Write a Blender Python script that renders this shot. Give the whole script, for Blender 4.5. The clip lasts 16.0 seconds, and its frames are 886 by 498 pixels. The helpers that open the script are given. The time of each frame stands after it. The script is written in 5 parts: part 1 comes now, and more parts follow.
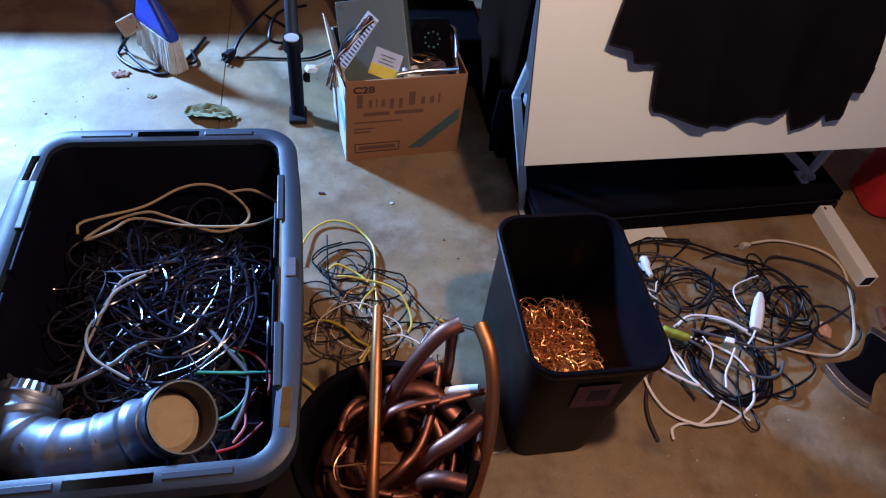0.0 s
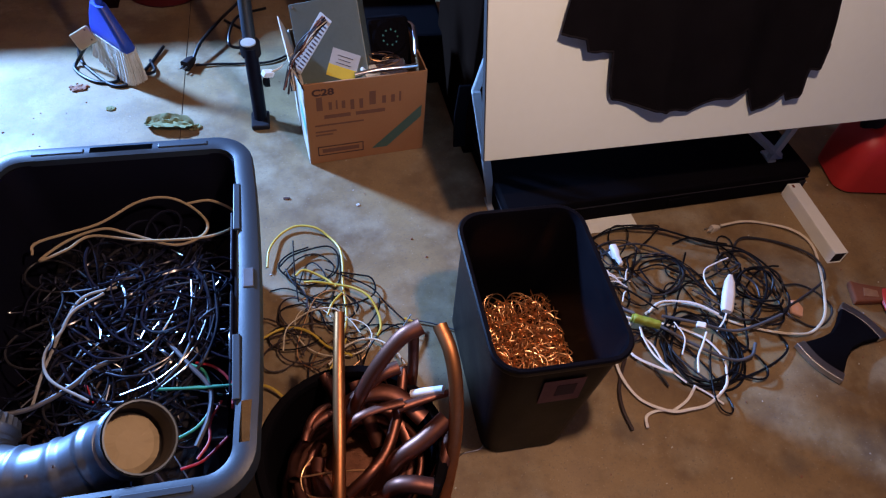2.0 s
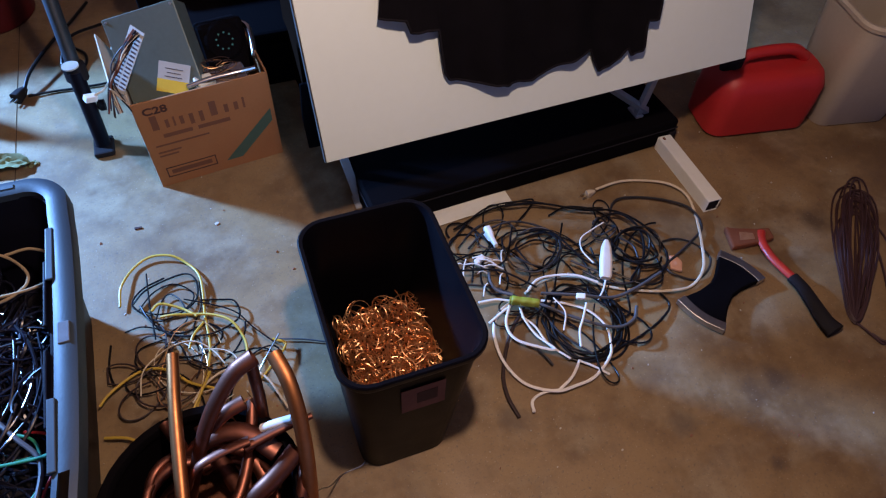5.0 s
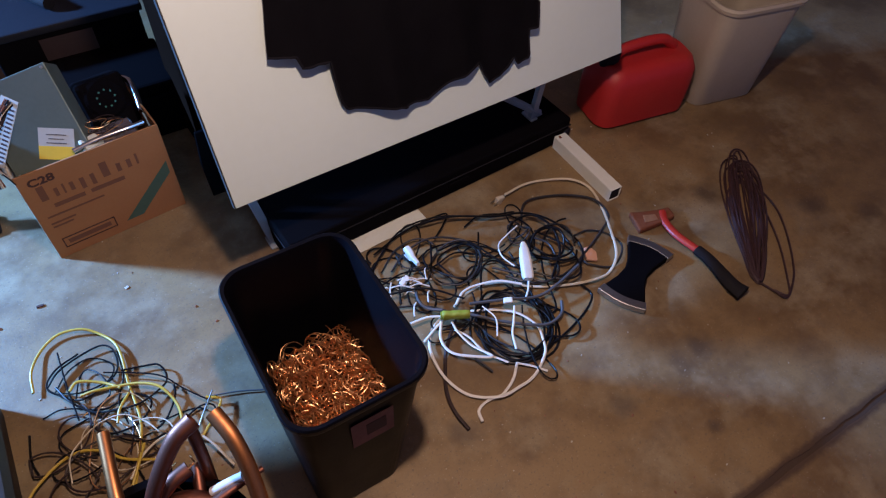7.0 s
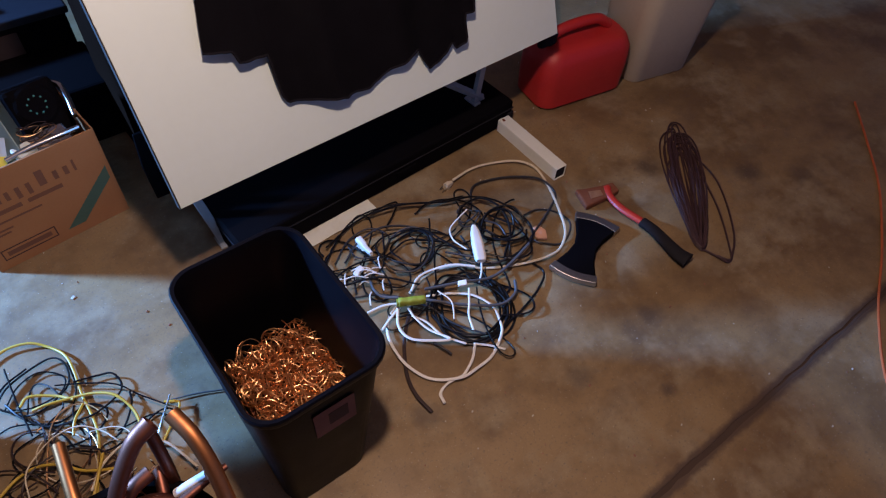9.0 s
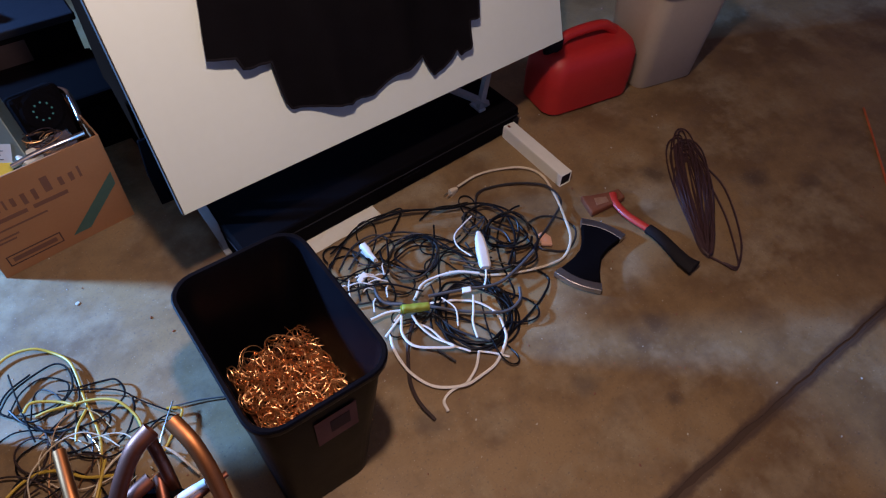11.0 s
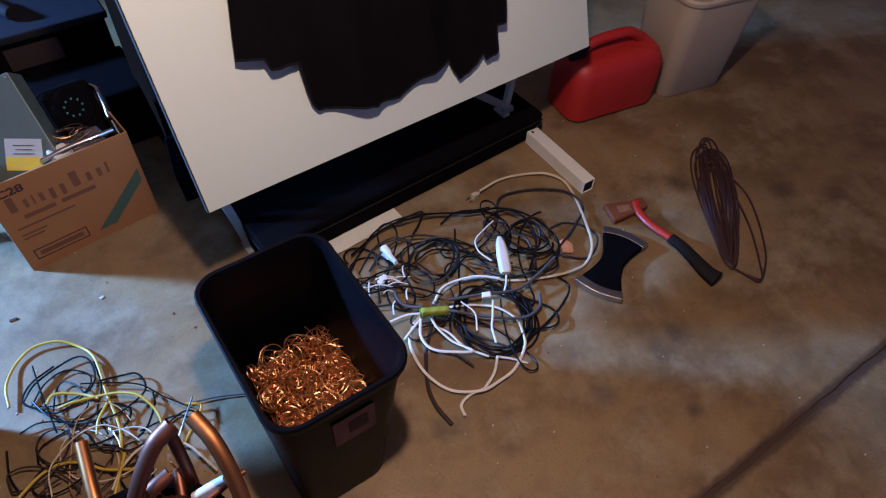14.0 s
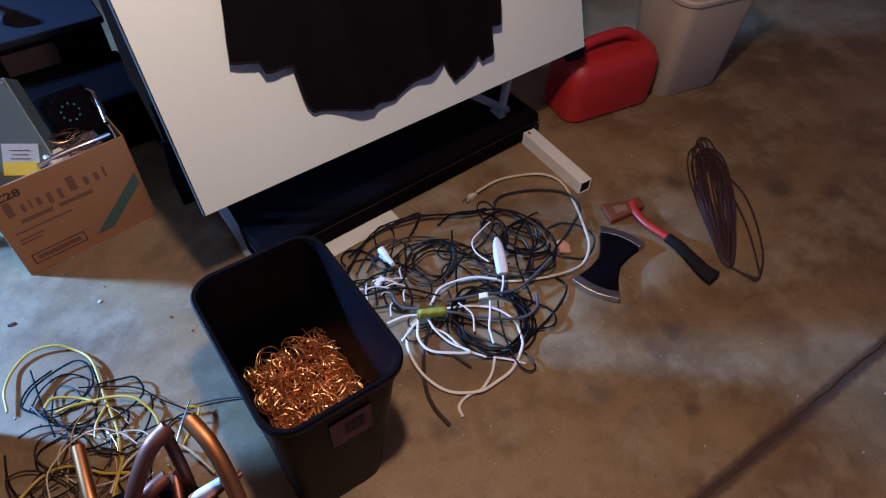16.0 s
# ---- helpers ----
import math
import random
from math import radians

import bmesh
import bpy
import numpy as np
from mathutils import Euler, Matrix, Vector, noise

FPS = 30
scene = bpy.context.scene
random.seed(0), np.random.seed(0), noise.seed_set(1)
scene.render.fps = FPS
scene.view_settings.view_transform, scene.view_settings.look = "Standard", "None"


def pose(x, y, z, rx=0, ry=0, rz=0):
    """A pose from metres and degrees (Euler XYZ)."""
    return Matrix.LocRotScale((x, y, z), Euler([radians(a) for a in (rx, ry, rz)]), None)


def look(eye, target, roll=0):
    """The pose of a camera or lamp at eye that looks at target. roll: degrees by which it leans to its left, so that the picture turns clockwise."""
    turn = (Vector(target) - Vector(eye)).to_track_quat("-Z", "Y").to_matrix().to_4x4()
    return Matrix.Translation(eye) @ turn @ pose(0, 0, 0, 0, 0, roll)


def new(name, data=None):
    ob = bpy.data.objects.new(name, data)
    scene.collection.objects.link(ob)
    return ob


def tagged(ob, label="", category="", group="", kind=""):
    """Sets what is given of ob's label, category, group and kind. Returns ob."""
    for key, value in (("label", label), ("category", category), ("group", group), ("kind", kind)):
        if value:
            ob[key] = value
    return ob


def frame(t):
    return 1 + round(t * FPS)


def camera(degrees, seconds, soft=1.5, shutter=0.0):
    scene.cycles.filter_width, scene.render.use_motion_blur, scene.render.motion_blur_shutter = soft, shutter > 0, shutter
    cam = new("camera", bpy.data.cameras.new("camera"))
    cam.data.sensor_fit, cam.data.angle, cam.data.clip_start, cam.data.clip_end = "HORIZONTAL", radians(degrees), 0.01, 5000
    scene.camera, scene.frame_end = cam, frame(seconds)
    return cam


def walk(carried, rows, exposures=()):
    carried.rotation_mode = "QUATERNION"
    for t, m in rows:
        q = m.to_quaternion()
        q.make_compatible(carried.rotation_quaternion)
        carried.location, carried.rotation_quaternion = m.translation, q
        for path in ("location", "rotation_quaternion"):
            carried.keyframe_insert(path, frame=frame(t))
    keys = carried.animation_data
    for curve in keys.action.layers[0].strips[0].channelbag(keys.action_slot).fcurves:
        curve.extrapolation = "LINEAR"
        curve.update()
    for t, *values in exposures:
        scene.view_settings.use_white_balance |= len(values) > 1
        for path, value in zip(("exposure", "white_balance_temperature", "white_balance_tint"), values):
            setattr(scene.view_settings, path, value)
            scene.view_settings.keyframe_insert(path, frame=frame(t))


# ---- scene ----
cam = camera(67.4, 16.0, soft=1.22)
PATH = [
    (0, (0.002, -0.116, 1.404), (0.332, 1.122, -0.132), 9.0),
    (0.5, (0.002, -0.116, 1.407), (0.329, 1.142, -0.113), 8.4),
    (1, (0.015, -0.113, 1.405), (0.369, 1.118, -0.131), 8.0),
    (1.5, (0.036, -0.113, 1.408), (0.386, 1.12, -0.127), 7.1),
    (2, (0.069, -0.107, 1.409), (0.421, 1.111, -0.138), 6.8),
    (2.5, (0.119, -0.092, 1.397), (0.489, 1.131, -0.142), 6.3),
    (3, (0.179, -0.079, 1.394), (0.518, 1.146, -0.151), 5.1),
    (3.5, (0.239, -0.078, 1.375), (0.577, 1.121, -0.19), 4.3),
    (6, (0.302, -0.081, 1.397), (0.913, 1.007, -0.166), 4.3),
    (6.5, (0.286, -0.067, 1.398), (0.951, 1.0, -0.158), 4.4),
    (7, (0.283, -0.072, 1.401), (1.012, 0.988, -0.13), 3.5),
    (7.5, (0.281, -0.088, 1.405), (1.063, 0.958, -0.109), 4.0),
    (8, (0.281, -0.099, 1.401), (1.096, 0.898, -0.13), 4.6),
    (8.5, (0.285, -0.098, 1.393), (1.108, 0.866, -0.153), 4.5),
    (9, (0.281, -0.095, 1.402), (1.108, 0.876, -0.139), 4.2),
    (11.5, (0.293, -0.096, 1.397), (1.097, 0.908, -0.135), 3.2),
    (12, (0.284, -0.082, 1.399), (1.067, 0.934, -0.136), 2.9),
    (12.5, (0.278, -0.085, 1.398), (1.048, 0.943, -0.135), 2.5),
    (13, (0.277, -0.095, 1.396), (1.054, 0.93, -0.137), 2.8),
    (13.5, (0.279, -0.097, 1.396), (1.058, 0.931, -0.132), 3.2),
    (14, (0.285, -0.09, 1.397), (1.064, 0.944, -0.128), 3.2),
    (14.5, (0.286, -0.089, 1.394), (1.072, 0.94, -0.13), 3.0),
    (15, (0.284, -0.083, 1.395), (1.059, 0.956, -0.128), 2.5),
    (15.5, (0.289, -0.095, 1.397), (1.055, 0.96, -0.119), 2.2),
    (16, (0.292, -0.099, 1.397), (1.071, 0.941, -0.123), 2.6),
]
walk(cam, [(t, look(eye, target, roll)) for t, eye, target, roll in PATH],
     exposures=((0.0, -0.16, 6420, 46), (3.5, -0.16, 6420, 46), (6.0, -0.08, 5900, 38), (16.0, -0.08, 5900, 38)))

# ---- world and light ----
world = bpy.data.worlds.new("world")
world.use_nodes = True
scene.world = world
world.node_tree.nodes["Background"].inputs[0].default_value = (0.02, 0.025, 0.04, 1)
world.node_tree.nodes["Background"].inputs[1].default_value = 0.3


def lamp(name, kind, place, target, watts, colour, size):
    data = bpy.data.lights.new(name, kind)
    data.energy, data.color = watts, colour
    if kind == "AREA":
        data.shape, data.size = "DISK", size
    else:
        data.shadow_soft_size = size
    if kind == "SPOT":
        data.spot_size, data.spot_blend = radians(95), 1.0
    ob = new(name, data)
    ob.matrix_world = look(place, target)
    return ob


# a cool LED work light behind and to the left, a warm lamp hanging over the bin
lamp("work_light", "SPOT", (-1.80, 2.85, 1.42), (-0.15, 0.92, 0.0), 1620, (0.19, 0.54, 1.0), 0.13)
lamp("hanging_lamp", "POINT", (0.56, 0.38, 1.68), (0.6, 0.2, 0), 58, (1.0, 0.80, 0.50), 0.04)


# ---- materials ----
def mat(name, colour, second=None, rough=0.5, metal=0.0, scale=6.0, fine=60.0, bump=0.1, amount=0.5, coat=0.0, rough_var=0.15, spec=0.5):
    """Two colours mixed by coarse and fine noise, with a little relief and uneven gloss."""
    m = bpy.data.materials.new(name)
    m.use_nodes = True
    n, l = m.node_tree.nodes, m.node_tree.links
    p = n["Principled BSDF"]
    p.inputs["Metallic"].default_value = metal
    p.inputs["Coat Weight"].default_value = coat
    p.inputs["Specular IOR Level"].default_value = spec
    second = second or tuple(c * 0.6 for c in colour)
    co = n.new("ShaderNodeTexCoord")
    a, b = n.new("ShaderNodeTexNoise"), n.new("ShaderNodeTexNoise")
    a.inputs["Scale"].default_value, b.inputs["Scale"].default_value = scale, fine
    a.inputs["Detail"].default_value, b.inputs["Detail"].default_value = 5, 4
    for t in (a, b):
        l.new(co.outputs["Object"], t.inputs["Vector"])
    mix = n.new("ShaderNodeMath")
    mix.operation = "MULTIPLY_ADD"
    mix.inputs[1].default_value = 0.35
    l.new(b.outputs["Fac"], mix.inputs[0])
    l.new(a.outputs["Fac"], mix.inputs[2])
    ramp = n.new("ShaderNodeMapRange")
    ramp.inputs[1].default_value, ramp.inputs[2].default_value = 0.5, 0.9
    ramp.inputs[3].default_value, ramp.inputs[4].default_value = 0.0, amount
    l.new(mix.outputs[0], ramp.inputs[0])
    c = n.new("ShaderNodeMix")
    c.data_type = "RGBA"
    c.inputs[6].default_value, c.inputs[7].default_value = (*colour, 1), (*second, 1)
    l.new(ramp.outputs[0], c.inputs[0])
    l.new(c.outputs[2], p.inputs["Base Color"])
    r = n.new("ShaderNodeMapRange")
    r.inputs[3].default_value, r.inputs[4].default_value = max(0.02, rough - rough_var), min(1, rough + rough_var)
    l.new(mix.outputs[0], r.inputs[0])
    l.new(r.outputs[0], p.inputs["Roughness"])
    if bump:
        bu = n.new("ShaderNodeBump")
        bu.inputs["Strength"].default_value, bu.inputs["Distance"].default_value = bump, 0.003
        l.new(mix.outputs[0], bu.inputs["Height"])
        l.new(bu.outputs[0], p.inputs["Normal"])
    return m


def concrete():
    """Trowelled garage concrete: pale cement, brown blotches, dark oil spots, pits and fine grit."""
    m = bpy.data.materials.new("concrete")
    m.use_nodes = True
    n, l = m.node_tree.nodes, m.node_tree.links
    p = n["Principled BSDF"]
    geo = n.new("ShaderNodeNewGeometry")

    def noise_tex(scale, detail=5, rough=0.6):
        t = n.new("ShaderNodeTexNoise")
        t.inputs["Scale"].default_value, t.inputs["Detail"].default_value, t.inputs["Roughness"].default_value = scale, detail, rough
        l.new(geo.outputs["Position"], t.inputs["Vector"])
        return t.outputs["Fac"]

    def span(v, a, b, lo=0.0, hi=1.0):
        r = n.new("ShaderNodeMapRange")
        for i, x in enumerate((a, b, lo, hi)):
            r.inputs[i + 1].default_value = x
        l.new(v, r.inputs[0])
        return r.outputs[0]

    def blend(base, colour, fac):
        c = n.new("ShaderNodeMix")
        c.data_type = "RGBA"
        l.new(base, c.inputs[6])
        c.inputs[7].default_value = (*colour, 1)
        l.new(fac, c.inputs[0])
        return c.outputs[2]

    base = n.new("ShaderNodeRGB")
    base.outputs[0].default_value = (0.268, 0.176, 0.080, 1)
    col = blend(base.outputs[0], (0.165, 0.100, 0.044), span(noise_tex(2.6, 6, 0.65), 0.43, 0.58))
    col = blend(col, (0.315, 0.245, 0.145), span(noise_tex(5.0, 6, 0.65), 0.50, 0.66, 0, 0.85))
    col = blend(col, (0.14, 0.09, 0.055), span(noise_tex(8.0, 7, 0.7), 0.52, 0.70, 0, 0.5))
    v = n.new("ShaderNodeTexVoronoi")
    v.inputs["Scale"].default_value = 2.7
    v.inputs["Randomness"].default_value = 1.0
    l.new(geo.outputs["Position"], v.inputs["Vector"])
    warp = n.new("ShaderNodeMath")
    warp.operation = "MULTIPLY_ADD"
    warp.inputs[1].default_value = 0.22
    l.new(noise_tex(14.0, 3), warp.inputs[0])
    l.new(v.outputs["Distance"], warp.inputs[2])
    col = blend(col, (0.07, 0.05, 0.04), span(warp.outputs[0], 0.15, 0.25, 0.5, 0.0))
    # old oil drips
    for x, y, size in ((1.336, 0.31, 0.05), (1.212, 0.138, 0.022), (2.009, 0.491, 0.06), (1.762, 0.678, 0.06)):
        away_from = n.new("ShaderNodeVectorMath")
        away_from.operation = "DISTANCE"
        away_from.inputs[1].default_value = (x, y, 0)
        l.new(geo.outputs["Position"], away_from.inputs[0])
        fuzzy = n.new("ShaderNodeMath")
        fuzzy.operation, fuzzy.inputs[1].default_value = "MULTIPLY_ADD", size * 1.1
        l.new(noise_tex(22.0, 4, 0.6), fuzzy.inputs[0])
        l.new(away_from.outputs["Value"], fuzzy.inputs[2])
        col = blend(col, (0.075, 0.05, 0.035), span(fuzzy.outputs[0], size * 0.75, size * 1.6, 0.75, 0.0))
    col = blend(col, (0.10, 0.08, 0.065), span(noise_tex(160.0, 3), 0.58, 0.72, 0, 0.75))
    col = blend(col, (0.50, 0.45, 0.38), span(noise_tex(210.0, 2), 0.66, 0.76, 0, 0.6))
    col = blend(col, (0.13, 0.095, 0.07), span(noise_tex(31.0, 6, 0.75), 0.56, 0.74, 0, 0.45))
    axes, near, ragged = n.new("ShaderNodeSeparateXYZ"), n.new("ShaderNodeMath"), n.new("ShaderNodeMath")
    l.new(geo.outputs["Position"], axes.inputs[0])
    near.operation = "ADD"
    near.inputs[1].default_value = 0.017
    l.new(axes.outputs["Y"], near.inputs[0])
    away = n.new("ShaderNodeMath")
    away.operation = "ABSOLUTE"
    l.new(near.outputs[0], away.inputs[0])
    ragged.operation, ragged.inputs[1].default_value = "MULTIPLY_ADD", 0.024
    l.new(noise_tex(26.0, 5, 0.7), ragged.inputs[0])
    l.new(away.outputs[0], ragged.inputs[2])
    col = blend(col, (0.075, 0.044, 0.028), span(ragged.outputs[0], 0.024, 0.036, 0.92, 0.0))
    l.new(col, p.inputs["Base Color"])
    l.new(span(noise_tex(5.0), 0.3, 0.7, 0.42, 0.75), p.inputs["Roughness"])
    bu = n.new("ShaderNodeBump")
    bu.inputs["Strength"].default_value, bu.inputs["Distance"].default_value = 0.25, 0.002
    l.new(noise_tex(90.0, 6), bu.inputs["Height"])
    l.new(bu.outputs[0], p.inputs["Normal"])
    return m


M = {
    "concrete": concrete(),
    "dirt": mat("joint_dirt", (0.060, 0.036, 0.024), (0.085, 0.052, 0.036), 0.95, scale=12, fine=150, bump=0.5),
    "plaster": mat("grey_plaster", (0.34, 0.30, 0.38), (0.27, 0.24, 0.31), 0.9, scale=3, fine=40, bump=0.2),
    "tote": mat("black_tote_plastic", (0.005, 0.005, 0.011), (0.008, 0.008, 0.015), 0.38, scale=8, fine=220, bump=0.18, spec=0.1),
    "pad": mat("worn_pad", (0.10, 0.11, 0.13), (0.06, 0.07, 0.085), 0.6, scale=30, fine=200, bump=0.2),
    "lid": mat("dull_dark_lid", (0.016, 0.017, 0.024), (0.010, 0.011, 0.016), 0.6, scale=9, fine=200, bump=0.2, spec=0.15),
    "rim": mat("tote_rim_plastic", (0.022, 0.036, 0.050), (0.014, 0.022, 0.032), 0.44, scale=9, fine=200, bump=0.2),
    "bin": mat("black_bin_plastic", (0.0022, 0.002, 0.0036), (0.004, 0.0034, 0.0055), 0.36, scale=8, fine=260, bump=0.12, spec=0.1),
    "black": mat("black_insulation", (0.0045, 0.0045, 0.006), (0.009, 0.009, 0.011), 0.36, scale=20, fine=120, bump=0.05, spec=0.25),
    "tote_wire": mat("glossy_black_insulation", (0.007, 0.008, 0.016), (0.012, 0.013, 0.026), 0.17, scale=20, fine=120, bump=0.04, spec=0.7, rough_var=0.08),
    "grey": mat("grey_insulation", (0.085, 0.085, 0.095), (0.05, 0.05, 0.055), 0.45, scale=20, fine=120, bump=0.05),
    "grey_dark": mat("dark_grey_insulation", (0.028, 0.026, 0.029), (0.017, 0.016, 0.019), 0.42, scale=20, fine=120, bump=0.05),
    "brown_cord": mat("purplish_brown_cord", (0.055, 0.025, 0.027), (0.032, 0.015, 0.018), 0.5, scale=20, fine=120, bump=0.05),
    "brown": mat("brown_insulation", (0.040, 0.022, 0.020), (0.022, 0.013, 0.013), 0.5, scale=20, fine=120, bump=0.05),
    "white": mat("white_cord", (0.84, 0.82, 0.79), (0.66, 0.63, 0.58), 0.5, scale=15, fine=90, bump=0.05),
    "aged_white": mat("dirty_white_cord", (0.36, 0.34, 0.29), (0.22, 0.20, 0.17), 0.5, scale=15, fine=90, bump=0.05),
    "beige": mat("beige_cord", (0.70, 0.61, 0.46), (0.52, 0.43, 0.30), 0.5, scale=15, fine=90, bump=0.05),
    "yellow": mat("yellow_wire", (0.62, 0.42, 0.045), (0.44, 0.28, 0.03), 0.42, scale=15, fine=90, bump=0.05),
    "red_wire": mat("red_wire", (0.55, 0.03, 0.03), (0.35, 0.02, 0.02), 0.4, scale=15, fine=90, bump=0.05),
    "green": mat("green_wire", (0.02, 0.33, 0.20), (0.01, 0.2, 0.13), 0.4, scale=15, fine=90, bump=0.05),
    "orange": mat("orange_cord", (0.55, 0.13, 0.04), (0.35, 0.08, 0.03), 0.5, scale=15, fine=90, bump=0.05),
    "tape": mat("lime_tape", (0.30, 0.34, 0.03), (0.20, 0.23, 0.02), 0.45, scale=30, fine=90, bump=0.2),
    "copper_wire": mat("bright_copper", (0.95, 0.54, 0.25), (0.78, 0.38, 0.15), 0.33, 1.0, scale=25, fine=120, bump=0.05),
    # dull copper, darkened further to carry the shade down in the bucket
    "copper_pipe": mat("dull_shaded_copper", (0.27, 0.105, 0.066), (0.11, 0.044, 0.036), 0.42, 1.0, scale=14, fine=80, bump=0.08, amount=0.8),
    "polished_pipe": mat("polished_copper", (0.58, 0.235, 0.085), (0.36, 0.135, 0.055), 0.38, 1.0, scale=14, fine=80, bump=0.06, amount=0.8),
    # base tone of the copper heaps, darker than the pieces on top
    "heap_copper": mat("dark_copper", (0.20, 0.07, 0.03), (0.08, 0.03, 0.014), 0.6, 0.6, scale=60, fine=260, bump=0.9),
    "zinc": mat("galvanised_steel", (0.27, 0.32, 0.36), (0.14, 0.17, 0.21), 0.38, 0.9, scale=22, fine=70, bump=0.08, amount=1.0),
    # duct interior: the shade in the mouth is put into this dark colour
    "duct_inside": mat("shaded_duct_inside", (0.075, 0.06, 0.052), (0.035, 0.028, 0.024), 0.6, 0.3, scale=14, fine=70, bump=0.1),
    "steel": mat("bare_steel", (0.55, 0.55, 0.55), (0.3, 0.28, 0.26), 0.3, 1.0, scale=16, fine=90, bump=0.06),
    "psu": mat("zinc_plated_case", (0.14, 0.175, 0.15), (0.09, 0.12, 0.10), 0.42, 0.4, scale=10, fine=90, bump=0.05),
    "chrome": mat("chrome", (0.75, 0.73, 0.70), (0.5, 0.48, 0.45), 0.12, 1.0, scale=10, fine=60, bump=0.0),
    "card": mat("corrugated_card", (0.36, 0.158, 0.058), (0.27, 0.115, 0.044), 0.85, scale=5, fine=140, bump=0.15),
    "card_in": mat("pale_card_flap", (0.56, 0.48, 0.38), (0.45, 0.37, 0.28), 0.85, scale=5, fine=140, bump=0.15),
    "ink": mat("brown_print", (0.06, 0.024, 0.018), (0.09, 0.04, 0.028), 0.8, scale=30, fine=200, bump=0.0),
    "ink_soft": mat("faded_print", (0.16, 0.066, 0.036), (0.21, 0.09, 0.046), 0.85, scale=30, fine=200, bump=0.0),
    "green_ink": mat("green_print", (0.045, 0.10, 0.075), (0.08, 0.13, 0.09), 0.8, scale=30, fine=200, bump=0.0),
    "teal_ink": mat("teal_print", (0.05, 0.36, 0.30), (0.1, 0.4, 0.33), 0.7, scale=30, fine=200, bump=0.0),
    "board": mat("white_laminate", (0.68, 0.775, 0.755), (0.62, 0.71, 0.69), 0.48, scale=3, fine=50, bump=0.02, amount=0.6),
    # brown edge, darkened to stand for the cool light being blocked there
    "edge": mat("shaded_board_edge", (0.035, 0.026, 0.022), (0.02, 0.015, 0.012), 0.8, scale=20, fine=90, bump=0.2),
    "leg": mat("grey_painted_steel", (0.38, 0.41, 0.43), (0.24, 0.26, 0.27), 0.45, 0.2, scale=14, fine=90, bump=0.08),
    "cloth": mat("black_cloth", (0.008, 0.007, 0.010), (0.013, 0.012, 0.016), 0.95, scale=20, fine=400, bump=0.3, spec=0.1),
    # black plastic; the near-black base also carries shade on cases and crate
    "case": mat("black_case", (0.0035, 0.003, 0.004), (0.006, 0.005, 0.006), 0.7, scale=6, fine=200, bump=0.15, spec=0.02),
    # shade along the back is put into this wood's colour
    "shaded_wood": mat("shade_darkened_wood", (0.012, 0.006, 0.004), (0.007, 0.003, 0.002), 0.9, scale=5, fine=70, bump=0.15, spec=0.0),
    "petrol": mat("red_can_plastic", (0.50, 0.025, 0.02), (0.36, 0.015, 0.012), 0.42, scale=6, fine=120, bump=0.08),
    "dark_red": mat("dark_red_enamel", (0.10, 0.008, 0.008), (0.06, 0.006, 0.006), 0.5, scale=6, fine=120, bump=0.08, spec=0.2),
    "putty": mat("beige_bin_plastic", (0.50, 0.44, 0.35), (0.38, 0.33, 0.26), 0.55, scale=4, fine=90, bump=0.08),
    "pvc": mat("white_vinyl", (0.80, 0.82, 0.76), (0.68, 0.69, 0.62), 0.5, scale=10, fine=90, bump=0.04),
    "axe_red": mat("red_lacquer", (0.52, 0.035, 0.02), (0.36, 0.03, 0.02), 0.35, scale=14, fine=90, bump=0.05),
    "rust_worn": mat("worn_rust", (0.36, 0.18, 0.09), (0.24, 0.10, 0.05), 0.6, 0.3, scale=40, fine=160, bump=0.2),
    "rust": mat("rusty_red_head", (0.24, 0.075, 0.030), (0.13, 0.038, 0.018), 0.7, 0.25, scale=14, fine=120, bump=0.3),
    "rubber": mat("black_rubber", (0.014, 0.013, 0.016), (0.025, 0.023, 0.026), 0.7, scale=14, fine=160, bump=0.3, spec=0.12),
    "blue": mat("blue_plastic", (0.015, 0.07, 0.50), (0.01, 0.045, 0.35), 0.35, scale=10, fine=90, bump=0.04),
    "bristle": mat("white_bristle", (0.78, 0.76, 0.70), (0.60, 0.57, 0.50), 0.8, scale=60, fine=300, bump=0.4),
    "pale": mat("pale_sticker", (0.50, 0.49, 0.44), (0.40, 0.38, 0.34), 0.6, scale=20, fine=120, bump=0.02),
    "yellow_label": mat("yellow_label", (0.78, 0.52, 0.03), (0.66, 0.42, 0.02), 0.55, scale=20, fine=120, bump=0.02),
    "label_red": mat("faded_red_sticker", (0.19, 0.062, 0.052), (0.12, 0.04, 0.034), 0.6, scale=20, fine=120, bump=0.02),
    "paper": mat("cream_paper", (0.76, 0.74, 0.62), (0.64, 0.61, 0.49), 0.85, scale=10, fine=120, bump=0.05),
    "peach": mat("peach_plastic", (0.72, 0.40, 0.27), (0.6, 0.32, 0.2), 0.5, scale=10, fine=90, bump=0.05),
    "leaf": mat("dry_leaf", (0.20, 0.22, 0.10), (0.12, 0.11, 0.05), 0.85, scale=30, fine=120, bump=0.3),
    "brick_dust": mat("red_crumbs", (0.30, 0.14, 0.09), (0.2, 0.09, 0.06), 0.9, scale=30, fine=120, bump=0.3),
    "tan": mat("tan_card", (0.44, 0.33, 0.19), (0.34, 0.24, 0.13), 0.85, scale=12, fine=90, bump=0.1),
    "teal_led": mat("teal_dot_print", (0.03, 0.22, 0.20), (0.02, 0.15, 0.14), 0.5, bump=0.0),
}


